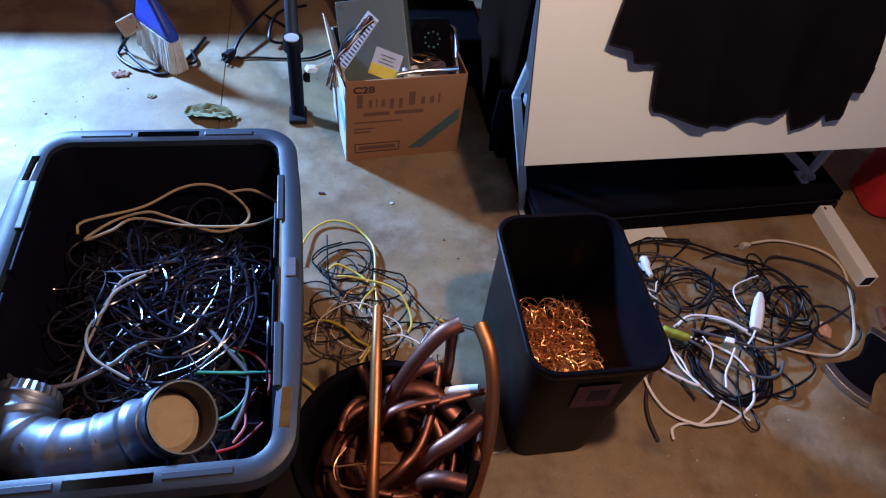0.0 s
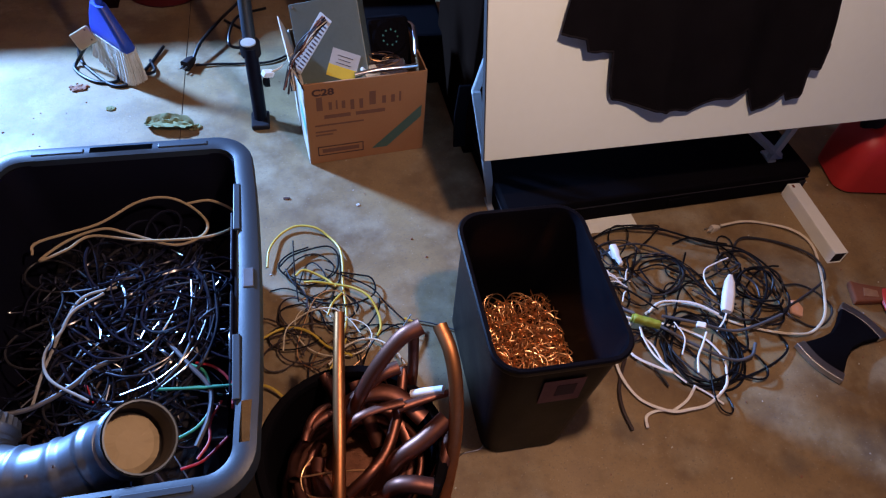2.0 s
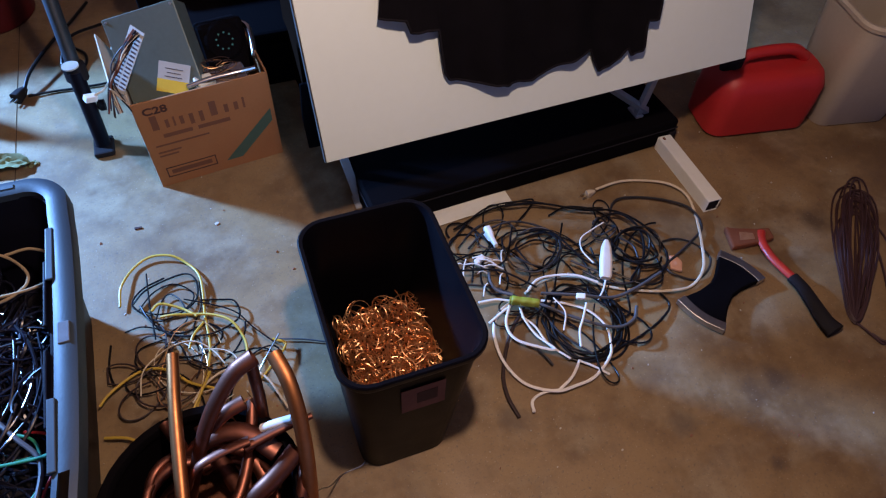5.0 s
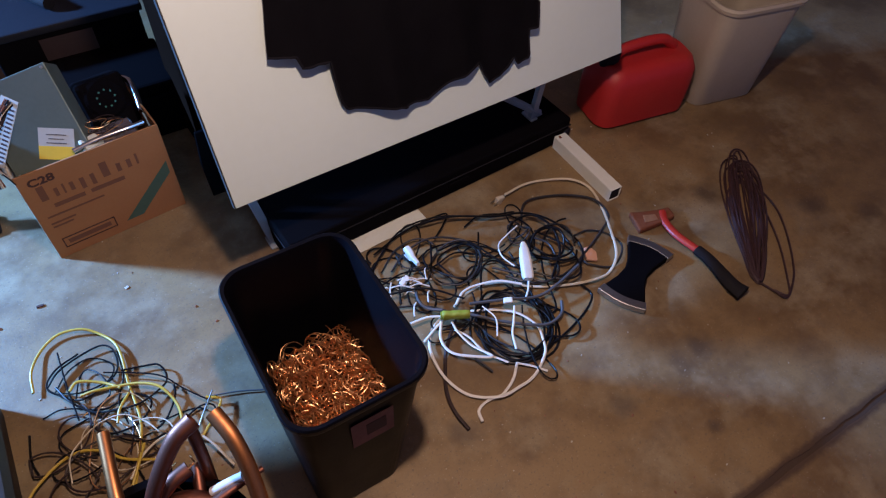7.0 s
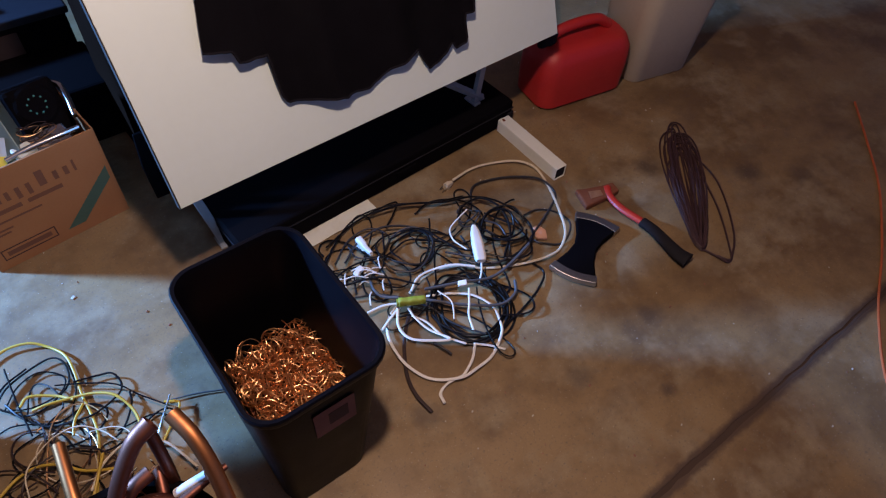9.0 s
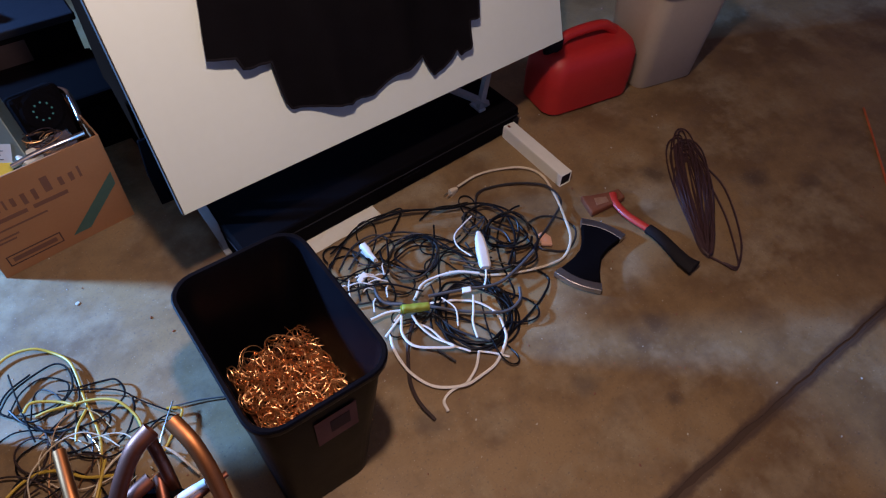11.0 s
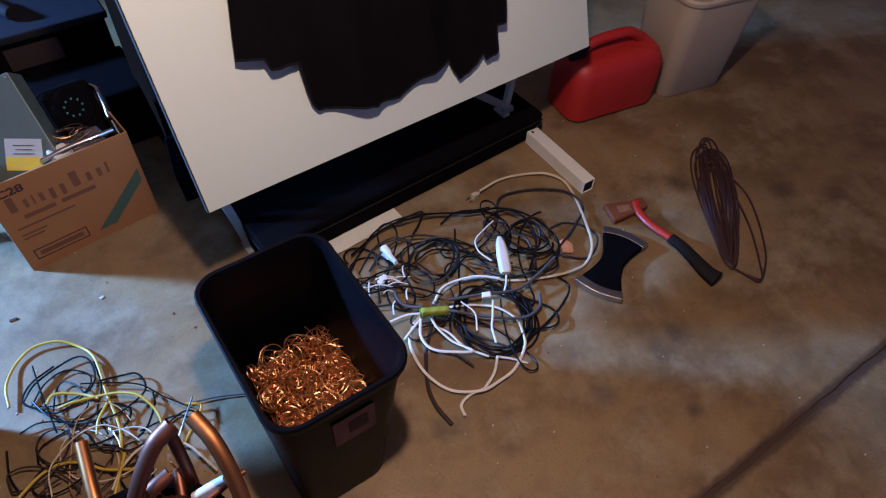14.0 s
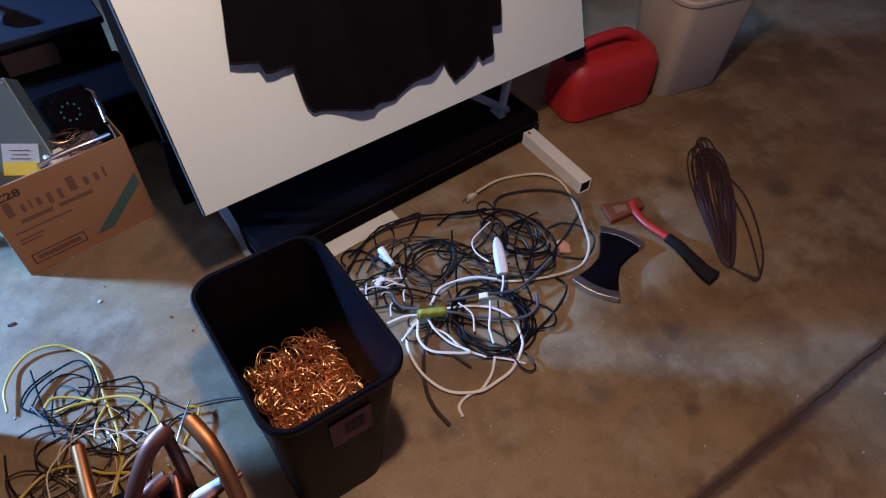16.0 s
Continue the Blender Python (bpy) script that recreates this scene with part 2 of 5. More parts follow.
# ---- mesh tools ----
def part(name, bm, material, parent=None, label="", smooth=False):
    """Links a bmesh as one mesh object, under a thing or a part if one is given."""
    me = bpy.data.meshes.new(name)
    bmesh.ops.recalc_face_normals(bm, faces=bm.faces)
    bm.to_mesh(me)
    bm.free()
    me.materials.append(M[material])
    if smooth:
        for f in me.polygons:
            f.use_smooth = True
        me.set_sharp_from_angle(angle=radians(42))
    ob = new(name, me)
    if parent:
        ob.parent = parent
    return tagged(ob, label) if label else ob


def thing(name, m, label, category, group="", kind=""):
    ob = new(name)
    ob.empty_display_size = 0.05
    ob.matrix_basis = m
    return tagged(ob, label, category, group, kind)


def block(size, place=(0, 0, 0), bevel=0.0, turn=(0, 0, 0), bm=None, seg=2):
    out = bm or bmesh.new()
    b = bmesh.new()
    bmesh.ops.create_cube(b, size=1, matrix=Matrix.Diagonal((*size, 1)))
    if bevel:
        bmesh.ops.bevel(b, geom=b.edges[:], offset=bevel, segments=seg, affect="EDGES", profile=0.5)
    b.transform(pose(*place, *turn))
    return join(out, b)


def join(out, b):
    me = bpy.data.meshes.new("tmp")
    b.to_mesh(me)
    b.free()
    out.from_mesh(me)
    bpy.data.meshes.remove(me)
    return out


def spline(pts, steps=10):
    """Catmull-Rom through the points."""
    p = [Vector(q) for q in pts]
    p = [p[0] * 2 - p[1]] + p + [p[-1] * 2 - p[-2]]
    out = []
    for i in range(1, len(p) - 2):
        for k in range(steps):
            t = k / steps
            out.append(0.5 * (2 * p[i] + (p[i + 1] - p[i - 1]) * t + (2 * p[i - 1] - 5 * p[i] + 4 * p[i + 1] - p[i + 2]) * t * t
                              + (3 * p[i] - p[i - 1] - 3 * p[i + 1] + p[i + 2]) * t ** 3))
    return out + [p[-2]]


def tube(pts, r, seg=6, bm=None, radii=None, caps=True, flat=1.0):
    """A round (or flattened) tube along a polyline."""
    bm = bm or bmesh.new()
    rings, up = [], Vector((0.13, 0.21, 0.97))
    for i, p in enumerate(pts):
        d = (pts[min(i + 1, len(pts) - 1)] - pts[max(i - 1, 0)])
        d = d.normalized() if d.length > 1e-9 else Vector((1, 0, 0))
        side = d.cross(up)
        side = side.normalized() if side.length > 1e-4 else Vector((1, 0, 0))
        top = side.cross(d)
        up = top
        q = radii[i] if radii else r
        rings.append([bm.verts.new(p + side * (q * math.cos(a)) + top * (q * flat * math.sin(a))) for a in [2 * math.pi * k / seg for k in range(seg)]])
    for a, b in zip(rings, rings[1:]):
        for k in range(seg):
            bm.faces.new((a[k], a[(k + 1) % seg], b[(k + 1) % seg], b[k]))
    if caps:
        bm.faces.new(rings[0])
        bm.faces.new(rings[-1])
    return bm


def loft(rings, bm=None, close_first=False, close_last=False):
    bm = bm or bmesh.new()
    vs = [[bm.verts.new(p) for p in ring] for ring in rings]
    for a, b in zip(vs, vs[1:]):
        n = len(a)
        for k in range(n):
            bm.faces.new((a[k], a[(k + 1) % n], b[(k + 1) % n], b[k]))
    if close_first:
        bm.faces.new(vs[0])
    if close_last:
        bm.faces.new(vs[-1])
    return bm


def round_rect(w, d, r, z, seg=6, cx=0.0, cy=0.0):
    pts = []
    for sx, sy, a0 in ((1, 1, 0), (-1, 1, 90), (-1, -1, 180), (1, -1, 270)):
        for k in range(seg + 1):
            a = radians(a0 + 90 * k / seg)
            pts.append(Vector((cx + sx * (w / 2 - r) + r * math.cos(a), cy + sy * (d / 2 - r) + r * math.sin(a), z)))
    return pts


def turned(profile, seg=24, bm=None):
    """A body of revolution from (radius, height) pairs."""
    rings = [[Vector((r * math.cos(2 * math.pi * k / seg), r * math.sin(2 * math.pi * k / seg), z)) for k in range(seg)] for r, z in profile]
    shut = profile[0] != profile[-1]
    return loft(rings, bm, shut and profile[0][0] > 0, shut and profile[-1][0] > 0)


def prism(outline, z0, z1, bm=None, bevel=0.0):
    b = bmesh.new()
    f = b.faces.new([b.verts.new((x, y, z0)) for x, y in outline])
    g = bmesh.ops.extrude_face_region(b, geom=[f])
    bmesh.ops.translate(b, verts=[v for v in g["geom"] if isinstance(v, bmesh.types.BMVert)], vec=(0, 0, z1 - z0))
    if bevel:
        bmesh.ops.bevel(b, geom=b.edges[:], offset=bevel, segments=2, affect="EDGES", profile=0.5)
    return join(bm or bmesh.new(), b)


def lettering(text, size, thick=0.0004, bold=0.0):
    c = bpy.data.curves.new("lettering", "FONT")
    c.body, c.size, c.extrude, c.offset = text, size, thick, bold
    tmp = bpy.data.objects.new("tmp", c)
    scene.collection.objects.link(tmp)
    me = bpy.data.meshes.new_from_object(tmp.evaluated_get(bpy.context.evaluated_depsgraph_get()))
    bm = bmesh.new()
    bm.from_mesh(me)
    bpy.data.objects.remove(tmp)
    bpy.data.meshes.remove(me)
    return bm


rnd = random.Random(7)


def wander(cx, cy, rx, ry, z0, z1, turns, wob=0.35, n=150, r=None):
    """A loosely looped cable path within an ellipse."""
    r = r or rnd
    ph = [r.uniform(0, 6.28) for _ in range(8)]
    f1, f2, f3 = turns, turns * r.uniform(0.33, 0.6), turns * r.uniform(1.6, 2.3)
    k = r.uniform(0.4, 0.9)
    out = []
    for i in range(n):
        t = 6.28 * i / (n - 1)
        x = k * math.cos(f1 * t + ph[0]) + (1 - k) * math.cos(f2 * t + ph[1]) + wob * 0.4 * math.cos(f3 * t + ph[2])
        y = k * math.sin(f1 * t + ph[0]) + (1 - k) * math.sin(f2 * t + ph[3]) + wob * 0.4 * math.sin(f3 * t + ph[4])
        z = z0 + (z1 - z0) * (0.5 + 0.5 * math.sin(f2 * 2.3 * t + ph[5]) * math.cos(f1 * 0.7 * t + ph[6]))
        out.append(Vector((cx + rx * x, cy + ry * y, z)))
    return out


# ---- floor, walls, ceiling ----
JY, JX, GAP = -0.017, -0.325, 0.0065


def slab(x0, x1, y0, y1):
    """A slab of the floor with slightly ragged edges."""
    bm = bmesh.new()
    edge = []
    for (ax, ay), (bx, by) in zip(((x0, y0), (x1, y0), (x1, y1), (x0, y1)), ((x1, y0), (x1, y1), (x0, y1), (x0, y0))):
        steps = int(max(abs(bx - ax), abs(by - ay)) / 0.03)
        for k in range(steps):
            u = k / steps
            p = Vector((ax + (bx - ax) * u, ay + (by - ay) * u, 0))
            j = (0.004 * noise.noise(p * 40) + 0.003 * noise.noise(p * 9)) * (1 if ay == by else 0.12)
            if k:
                p += Vector((0, j, 0)) if ay == by else Vector((j, 0, 0))
            edge.append((p.x, p.y))
    return prism(edge, -0.12, 0.0, bm)


floor = thing("floor", Matrix(), "stained grey concrete garage floor with dirt-filled joints", "floor", kind="structure")
X0, X1, Y0, Y1 = -3.2, 4.6, -2.8, 3.2
for a in ((X0, JX - 0.0016, JY + GAP, Y1), (JX + 0.0016, X1, JY + GAP, Y1), (X0, X1, Y0, JY - GAP)):
    part("slab", slab(*a), "concrete", floor)
part("joint_dirt", block((X1 - X0, Y1 - Y0, 0.05), ((X0 + X1) / 2, (Y0 + Y1) / 2, -0.0275)), "dirt", floor, "brown dirt packed into the joints")
for name, s, p in (("wall_north", (X1 - X0 + 0.3, 0.15, 2.6), ((X0 + X1) / 2, Y1 + 0.075, 1.3)), ("wall_south", (X1 - X0 + 0.3, 0.15, 2.6), ((X0 + X1) / 2, Y0 - 0.075, 1.3)),
                   ("wall_west", (0.15, Y1 - Y0, 2.6), (X0 - 0.075, (Y0 + Y1) / 2, 1.3)), ("wall_east", (0.15, Y1 - Y0, 2.6), (X1 + 0.075, (Y0 + Y1) / 2, 1.3))):
    tagged(part(name, block(s, p), "plaster"), "plain grey plaster garage wall", "wall", kind="structure")
tagged(part("ceiling", block((X1 - X0 + 0.3, Y1 - Y0 + 0.3, 0.12), ((X0 + X1) / 2, (Y0 + Y1) / 2, 2.66)), "plaster"), "grey plaster garage ceiling", "ceiling", kind="structure")


# ---- storage tote ----
TX, TY, TW, TD, TZ = -0.347, 0.697, 0.562, 0.832, 0.357
tote = thing("storage_tote", pose(TX, TY, 0), "large black plastic storage tote without lid, full of scrap wire", "tote")
part("body", loft([round_rect(TW - 0.17, TD - 0.19, 0.05, 0.0), round_rect(TW - 0.16, TD - 0.18, 0.055, 0.004), round_rect(TW - 0.072, TD - 0.072, 0.06, TZ - 0.012),
                   round_rect(TW - 0.080, TD - 0.080, 0.057, TZ - 0.012), round_rect(TW - 0.168, TD - 0.188, 0.05, 0.010)], close_first=True, close_last=True), "tote", tote, smooth=True)


def tote_rim():
    """The flange: a flat band with a rolled outer lip, handle slots in its short sides and holes at two corners."""
    prof = ((-0.082, -0.030), (-0.080, 0.0), (-0.060, 0.004), (-0.026, 0.004), (-0.004, 0.0), (0.0, -0.006), (0.0, -0.034), (-0.006, -0.034))
    bm, rows, centre = bmesh.new(), [], []

    def path(inset):
        w, d, r = TW + inset, TD + inset, max(0.02, 0.085 + inset / 2)
        pts = []
        base = round_rect(w, d, r, 0, 8)
        n = len(base)
        for i in range(n):
            a, b = base[i], base[(i + 1) % n]
            steps = 18 if (b - a).length > 0.15 else 1
            pts += [a.lerp(b, k / steps) for k in range(steps)]
        return pts

    for inset, z in prof:
        pts = path(inset)
        for p in pts:  # the long sides bow a little outward at half length
            if abs(p.x) > TW / 2 - 0.08 and abs(p.y) < 0.30:
                p.x += math.copysign(0.010 * math.cos(p.y / 0.30 * math.pi / 2) ** 0.5, p.x)
        rows.append([bm.verts.new(p + Vector((0, 0, TZ + z))) for p in pts])
        centre = pts
    n = len(centre)
    for j in range(len(rows) - 1):
        for k in range(n):
            mid = (centre[k] + centre[(k + 1) % n]) / 2
            slot = j == 2 and ((abs(mid.y) > TD / 2 - 0.06 and abs(mid.x) < 0.062) or (mid.x > TW / 2 - 0.06 and -0.335 < mid.y < -0.26)
                               or (mid.x < -TW / 2 + 0.06 and 0.26 < mid.y < 0.335))
            if not slot:
                bm.faces.new((rows[j][k], rows[j][(k + 1) % n], rows[j + 1][(k + 1) % n], rows[j + 1][k]))
    return bm


part("rim", tote_rim(), "rim", tote, "scuffed blue-grey plastic rim with slots", smooth=True)
for s in (-1, 1):
    for k in (-1, 1):
        part("grip_rib", block((0.105, 0.012, 0.004), (k * 0.130, s * (TD / 2 - 0.022), TZ + 0.004), 0.0015), "rim", tote)
        part("latch_rib", block((0.014, 0.13, 0.006), (s * (TW / 2 - 0.034), k * 0.19, TZ + 0.003), 0.002), "rim", tote)
        part("inner_notch", block((0.006, 0.15, 0.028), (s * (TW / 2 - 0.0435), k * 0.10, TZ - 0.012), 0.002), "tote", tote, "dark notch in the rim's inner edge")
    part("latch_pad", block((0.020, 0.045, 0.004), (s * (TW / 2 - 0.012), 0.0, TZ + 0.004), 0.0015), "pad", tote, "worn pale latch pad")


# ---- scrap wire in the tote ----
def heap(w, d, z, rise, cx, cy, n=26, seed=3, lump=0.02, low=0.10):
    bm = bmesh.new()
    g = [[None] * (n + 1) for _ in range(n + 1)]
    for i in range(n + 1):
        for j in range(n + 1):
            u, v = i / n * 2 - 1, j / n * 2 - 1
            h = z + rise * (1 - u * u) * (1 - v * v) + lump * noise.noise(Vector((u * 5 + seed, v * 5, seed)))
            g[i][j] = bm.verts.new((cx + u * w / 2, cy + v * d / 2, h))
    for i in range(n):
        for j in range(n):
            bm.faces.new((g[i][j], g[i + 1][j], g[i + 1][j + 1], g[i][j + 1]))
    skirt = bmesh.ops.extrude_edge_only(bm, edges=[e for e in bm.edges if e.is_boundary])
    for v in skirt["geom"]:
        if isinstance(v, bmesh.types.BMVert):
            v.co.z = low
    return bm


tagged(part("wire_heap", heap(0.385, 0.62, 0.125, 0.04, TX, TY), "rubber"), "dark matted scrap wire filling the tote", "scrap wire", kind="stuff")


def ramble(cx, cy, rx, ry, length, z0, z1, bend=9.0, step=0.008, r=None):
    """A cable that wanders with slowly changing bends, and turns back at the edge of its ellipse."""
    r = r or rnd
    p = Vector((cx + r.uniform(-0.6, 0.6) * rx, cy + r.uniform(-0.6, 0.6) * ry))
    a, s, zs, sign = r.uniform(0, 6.28), r.uniform(0, 99), r.uniform(0, 99), r.choice((-1, 1))
    out = []
    for i in range(int(length / step)):
        k = sign * bend * (0.7 + 1.1 * noise.noise(Vector((s + i * step * 3.0, s, 0))))
        off = Vector(((p.x - cx) / rx, (p.y - cy) / ry))
        if off.length > 0.8:
            back = math.atan2(cy - p.y, cx - p.x)
            k += 16 * (off.length - 0.8) / 0.3 * math.sin(back - a) + 4 * sign
        a += k * step
        p = p + Vector((math.cos(a), math.sin(a))) * step
        h = 0.5 + 0.75 * noise.noise(Vector((zs + i * step * 4.5, 7, zs)))
        out.append(Vector((p.x, p.y, z0 + (z1 - z0) * min(1, max(0, h)))))
    return out


def inside(pts, w, d):
    for q in pts:
        q.x = min(max(q.x, TX - w), TX + w)
        q.y = min(max(q.y, TY - d), TY + d)
    return pts


scrap = bmesh.new()
for i in range(230):
    cx, cy = TX + rnd.uniform(-0.14, 0.17), TY + rnd.triangular(-0.24, 0.24, 0.10)
    z = 0.165 + 0.05 * (1 - abs(cy - TY - 0.05) / 0.35) + rnd.uniform(-0.012, 0.035)
    rad = rnd.choice((rnd.uniform(0.025, 0.07), rnd.uniform(0.06, 0.18)))
    a, k, n = rnd.uniform(0, 6.28), min(rnd.uniform(0.08, 0.26) / rad, 4.5), 18
    tilt, wob, ph = rnd.uniform(-0.3, 0.3), rnd.uniform(0.0, 0.010), rnd.uniform(0, 6.28)
    pts = [Vector((cx + (rad + wob * math.sin(4 * s / n + ph)) * math.cos(a + k * s / n) - rad * math.cos(a + k / 2), cy + (rad + wob * math.sin(4 * s / n + ph)) * math.sin(a + k * s / n) - rad * math.sin(a + k / 2),
                   z + tilt * rad * (s / n - 0.5) + 0.005 * math.sin(0.5 * s + ph))) for s in range(n + 1)]
    tube(inside(pts, 0.215, 0.335), rnd.choice((0.0016, 0.0020, 0.0026, 0.0034)), 5, scrap)
tagged(part("wire_scrap", scrap, "tote_wire", smooth=True), "tangled black insulated wire offcuts inside the tote", "scrap wire", kind="stuff")
for i in range(18):
    pts = inside(ramble(TX + rnd.uniform(-0.02, 0.05), TY + rnd.uniform(-0.05, 0.05), 0.17, 0.24, rnd.uniform(0.35, 0.8), 0.20, 0.245, bend=rnd.uniform(2.5, 5.5)), 0.215, 0.335)
    tagged(part("black_cable", tube(pts, rnd.choice((0.0024, 0.003, 0.0036)), 6), "tote_wire" if i % 4 else "grey_dark", smooth=True), "shiny dark cable curled over the scrap wire", "cable", "cables in the tote")
ends = bmesh.new()
for i in range(60):
    q = Vector((TX + rnd.uniform(-0.15, 0.17), TY + rnd.uniform(-0.18, 0.22), 0.215 + rnd.uniform(-0.015, 0.03)))
    a = rnd.uniform(0, 6.28)
    d = Vector((math.cos(a), math.sin(a), rnd.uniform(-0.2, 0.5))) * rnd.uniform(0.008, 0.022)
    tube([q - d, q, q + d], 0.0013, 5, ends)
tagged(part("wire_ends", ends, "steel", smooth=True), "bare tinned wire ends glinting in the tote", "scrap wire", kind="stuff")
bits = bmesh.new()
for i in range(70):
    c = Vector((TX + rnd.uniform(-0.18, 0.18), TY + rnd.uniform(-0.30, 0.1), 0.155 + rnd.uniform(0, 0.04)))
    a = rnd.uniform(0, 6.28)
    d = Vector((math.cos(a), math.sin(a), rnd.uniform(-0.3, 0.3))) * rnd.uniform(0.02, 0.06)
    tube(spline([c - d, c + Vector((rnd.uniform(-0.01, 0.01), rnd.uniform(-0.01, 0.01), 0.01)), c + d], 5), rnd.choice((0.0015, 0.003)), 5, bits)
tagged(part("brown_wire_scrap", bits, "brown", smooth=True), "short brown wire ends lying deep in the tote", "scrap wire", kind="stuff")


def cord(name, pts, r, material, label, category="cable", steps=10, flat=1.0, group="", parent=None, seg=8):
    ob = part(name, tube(spline(pts, steps), r, seg, flat=flat), material, parent, smooth=True)
    return tagged(ob, label, category, group)


def lifted(pts, z, wave=0.0, seed=0.0):
    return [(x, y, z + wave * (0.5 + 0.5 * math.sin(2.1 * i + seed))) for i, (x, y) in enumerate(pts)]


cord("lamp_cable", lifted([(-0.531, 0.892), (-0.522, 0.923), (-0.413, 0.968), (-0.335, 1.02), (-0.273, 1.025), (-0.22, 1.0), (-0.18, 0.94), (-0.19, 0.898), (-0.25, 0.888), (-0.349, 0.931), (-0.398, 0.945),
                          (-0.466, 0.929), (-0.513, 0.875), (-0.462, 0.895), (-0.42, 0.935), (-0.31, 0.904), (-0.19, 0.894), (-0.13, 0.92), (-0.111, 0.954), (-0.17, 1.002), (-0.225, 1.009)], 0.255, 0.010),
     0.0031, "tan", "looped beige two-core lamp cable lying on the scrap wire")
for pts, z in (([(-0.36, 0.80), (-0.42, 0.78), (-0.45, 0.73), (-0.46, 0.67), (-0.47, 0.61), (-0.48, 0.55)], 0.205), ([(-0.38, 0.78), (-0.43, 0.74), (-0.45, 0.70), (-0.47, 0.65), (-0.45, 0.59), (-0.38, 0.54)], 0.215)):
    cord("white_cable", lifted(pts, z + 0.03, 0.01), 0.0030, "aged_white", "thick off-white cable bent across the scrap wire")
cord("grey_cable", [(-0.59, 0.56, 0.27), (-0.54, 0.53, 0.262), (-0.48, 0.54, 0.245), (-0.42, 0.58, 0.235), (-0.38, 0.62, 0.23), (-0.32, 0.66, 0.2)], 0.005, "grey", "stiff dark grey cable standing out of the tote")
for pts, z in (([(-0.26, 0.55), (-0.18, 0.54), (-0.125, 0.54)], 0.215), ([(-0.27, 0.56), (-0.2, 0.555), (-0.13, 0.55)], 0.195), ([(-0.23, 0.45), (-0.19, 0.47), (-0.17, 0.51), (-0.18, 0.58), (-0.22, 0.61)], 0.2)):
    cord("green_wire", lifted(pts, z + 0.02, 0.006), 0.0028, "green", "green insulated wire in the tote", "wire")
for pts, z in (([(-0.20, 0.61), (-0.16, 0.59), (-0.13, 0.55), (-0.13, 0.5)], 0.19), ([(-0.19, 0.41), (-0.17, 0.44), (-0.17, 0.48), (-0.15, 0.52)], 0.19), ([(-0.22, 0.40), (-0.18, 0.41), (-0.14, 0.45)], 0.18), ([(-0.40, 0.59), (-0.38, 0.55)], 0.19)):
    cord("red_wire", lifted(pts, z + 0.025, 0.006), 0.0028, "red_wire", "red insulated wire in the tote", "wire")
for k, (rx, ry) in enumerate(((0.155, 0.20), (0.17, 0.175), (0.13, 0.16))):
    pts = [(-0.325 + rx * math.cos(q), 0.70 + ry * math.sin(q), 0.235 + 0.012 * math.sin(2 * q + k)) for q in [0.7 - k * 0.5 - 0.3 * s for s in range(9)]]
    cord("black_cable", pts, 0.0036, "tote_wire", "shiny black cable looped over the scrap wire", steps=6, group="cables in the tote")
for k, pts in enumerate(([(-0.212, 0.80), (-0.208, 0.726), (-0.222, 0.656), (-0.265, 0.594), (-0.317, 0.582), (-0.361, 0.602)], [(-0.167, 0.80), (-0.161, 0.723), (-0.179, 0.645), (-0.211, 0.589), (-0.255, 0.554)],
                         [(-0.20, 0.78), (-0.212, 0.69), (-0.24, 0.624), (-0.291, 0.588)], [(-0.185, 0.81), (-0.178, 0.72), (-0.20, 0.63), (-0.26, 0.572), (-0.33, 0.55)], [(-0.509, 0.835), (-0.528, 0.794), (-0.528, 0.748)],
                         [(-0.457, 0.817), (-0.406, 0.758), (-0.355, 0.684), (-0.296, 0.645)], [(-0.555, 0.733), (-0.489, 0.685), (-0.408, 0.629), (-0.371, 0.602)], [(-0.23, 0.77), (-0.25, 0.70), (-0.30, 0.64), (-0.37, 0.63), (-0.42, 0.67)])):
    cord("black_cable", lifted(pts, 0.232, 0.012, k), 0.0027, "tote_wire", "shiny black cable sweeping across the scrap wire", group="cables in the tote")
cord("grey_cable", lifted([(-0.249, 0.65), (-0.204, 0.589), (-0.168, 0.538), (-0.169, 0.479), (-0.188, 0.424)], 0.235, 0.006), 0.0045, "grey", "grey cable bent down along the tote wall")
cord("yellow_wire", [(-0.125, 0.86, 0.20), (-0.118, 0.90, 0.25), (-0.12, 0.95, 0.26)], 0.003, "yellow", "short yellow wire end against the tote wall", "wire")


jar = turned([(0.0, 0.004), (0.024, 0.004), (0.027, 0.0), (0.027, -0.014), (0.030, -0.018), (0.030, -0.060), (0.026, -0.064)], 22)
jar.transform(pose(-0.493, 1.090, 0.165, 22, 8, 0))
tagged(part("plastic_jar", jar, "dark_red", smooth=True), "dark red plastic jar sunk deep in the tote", "jar")


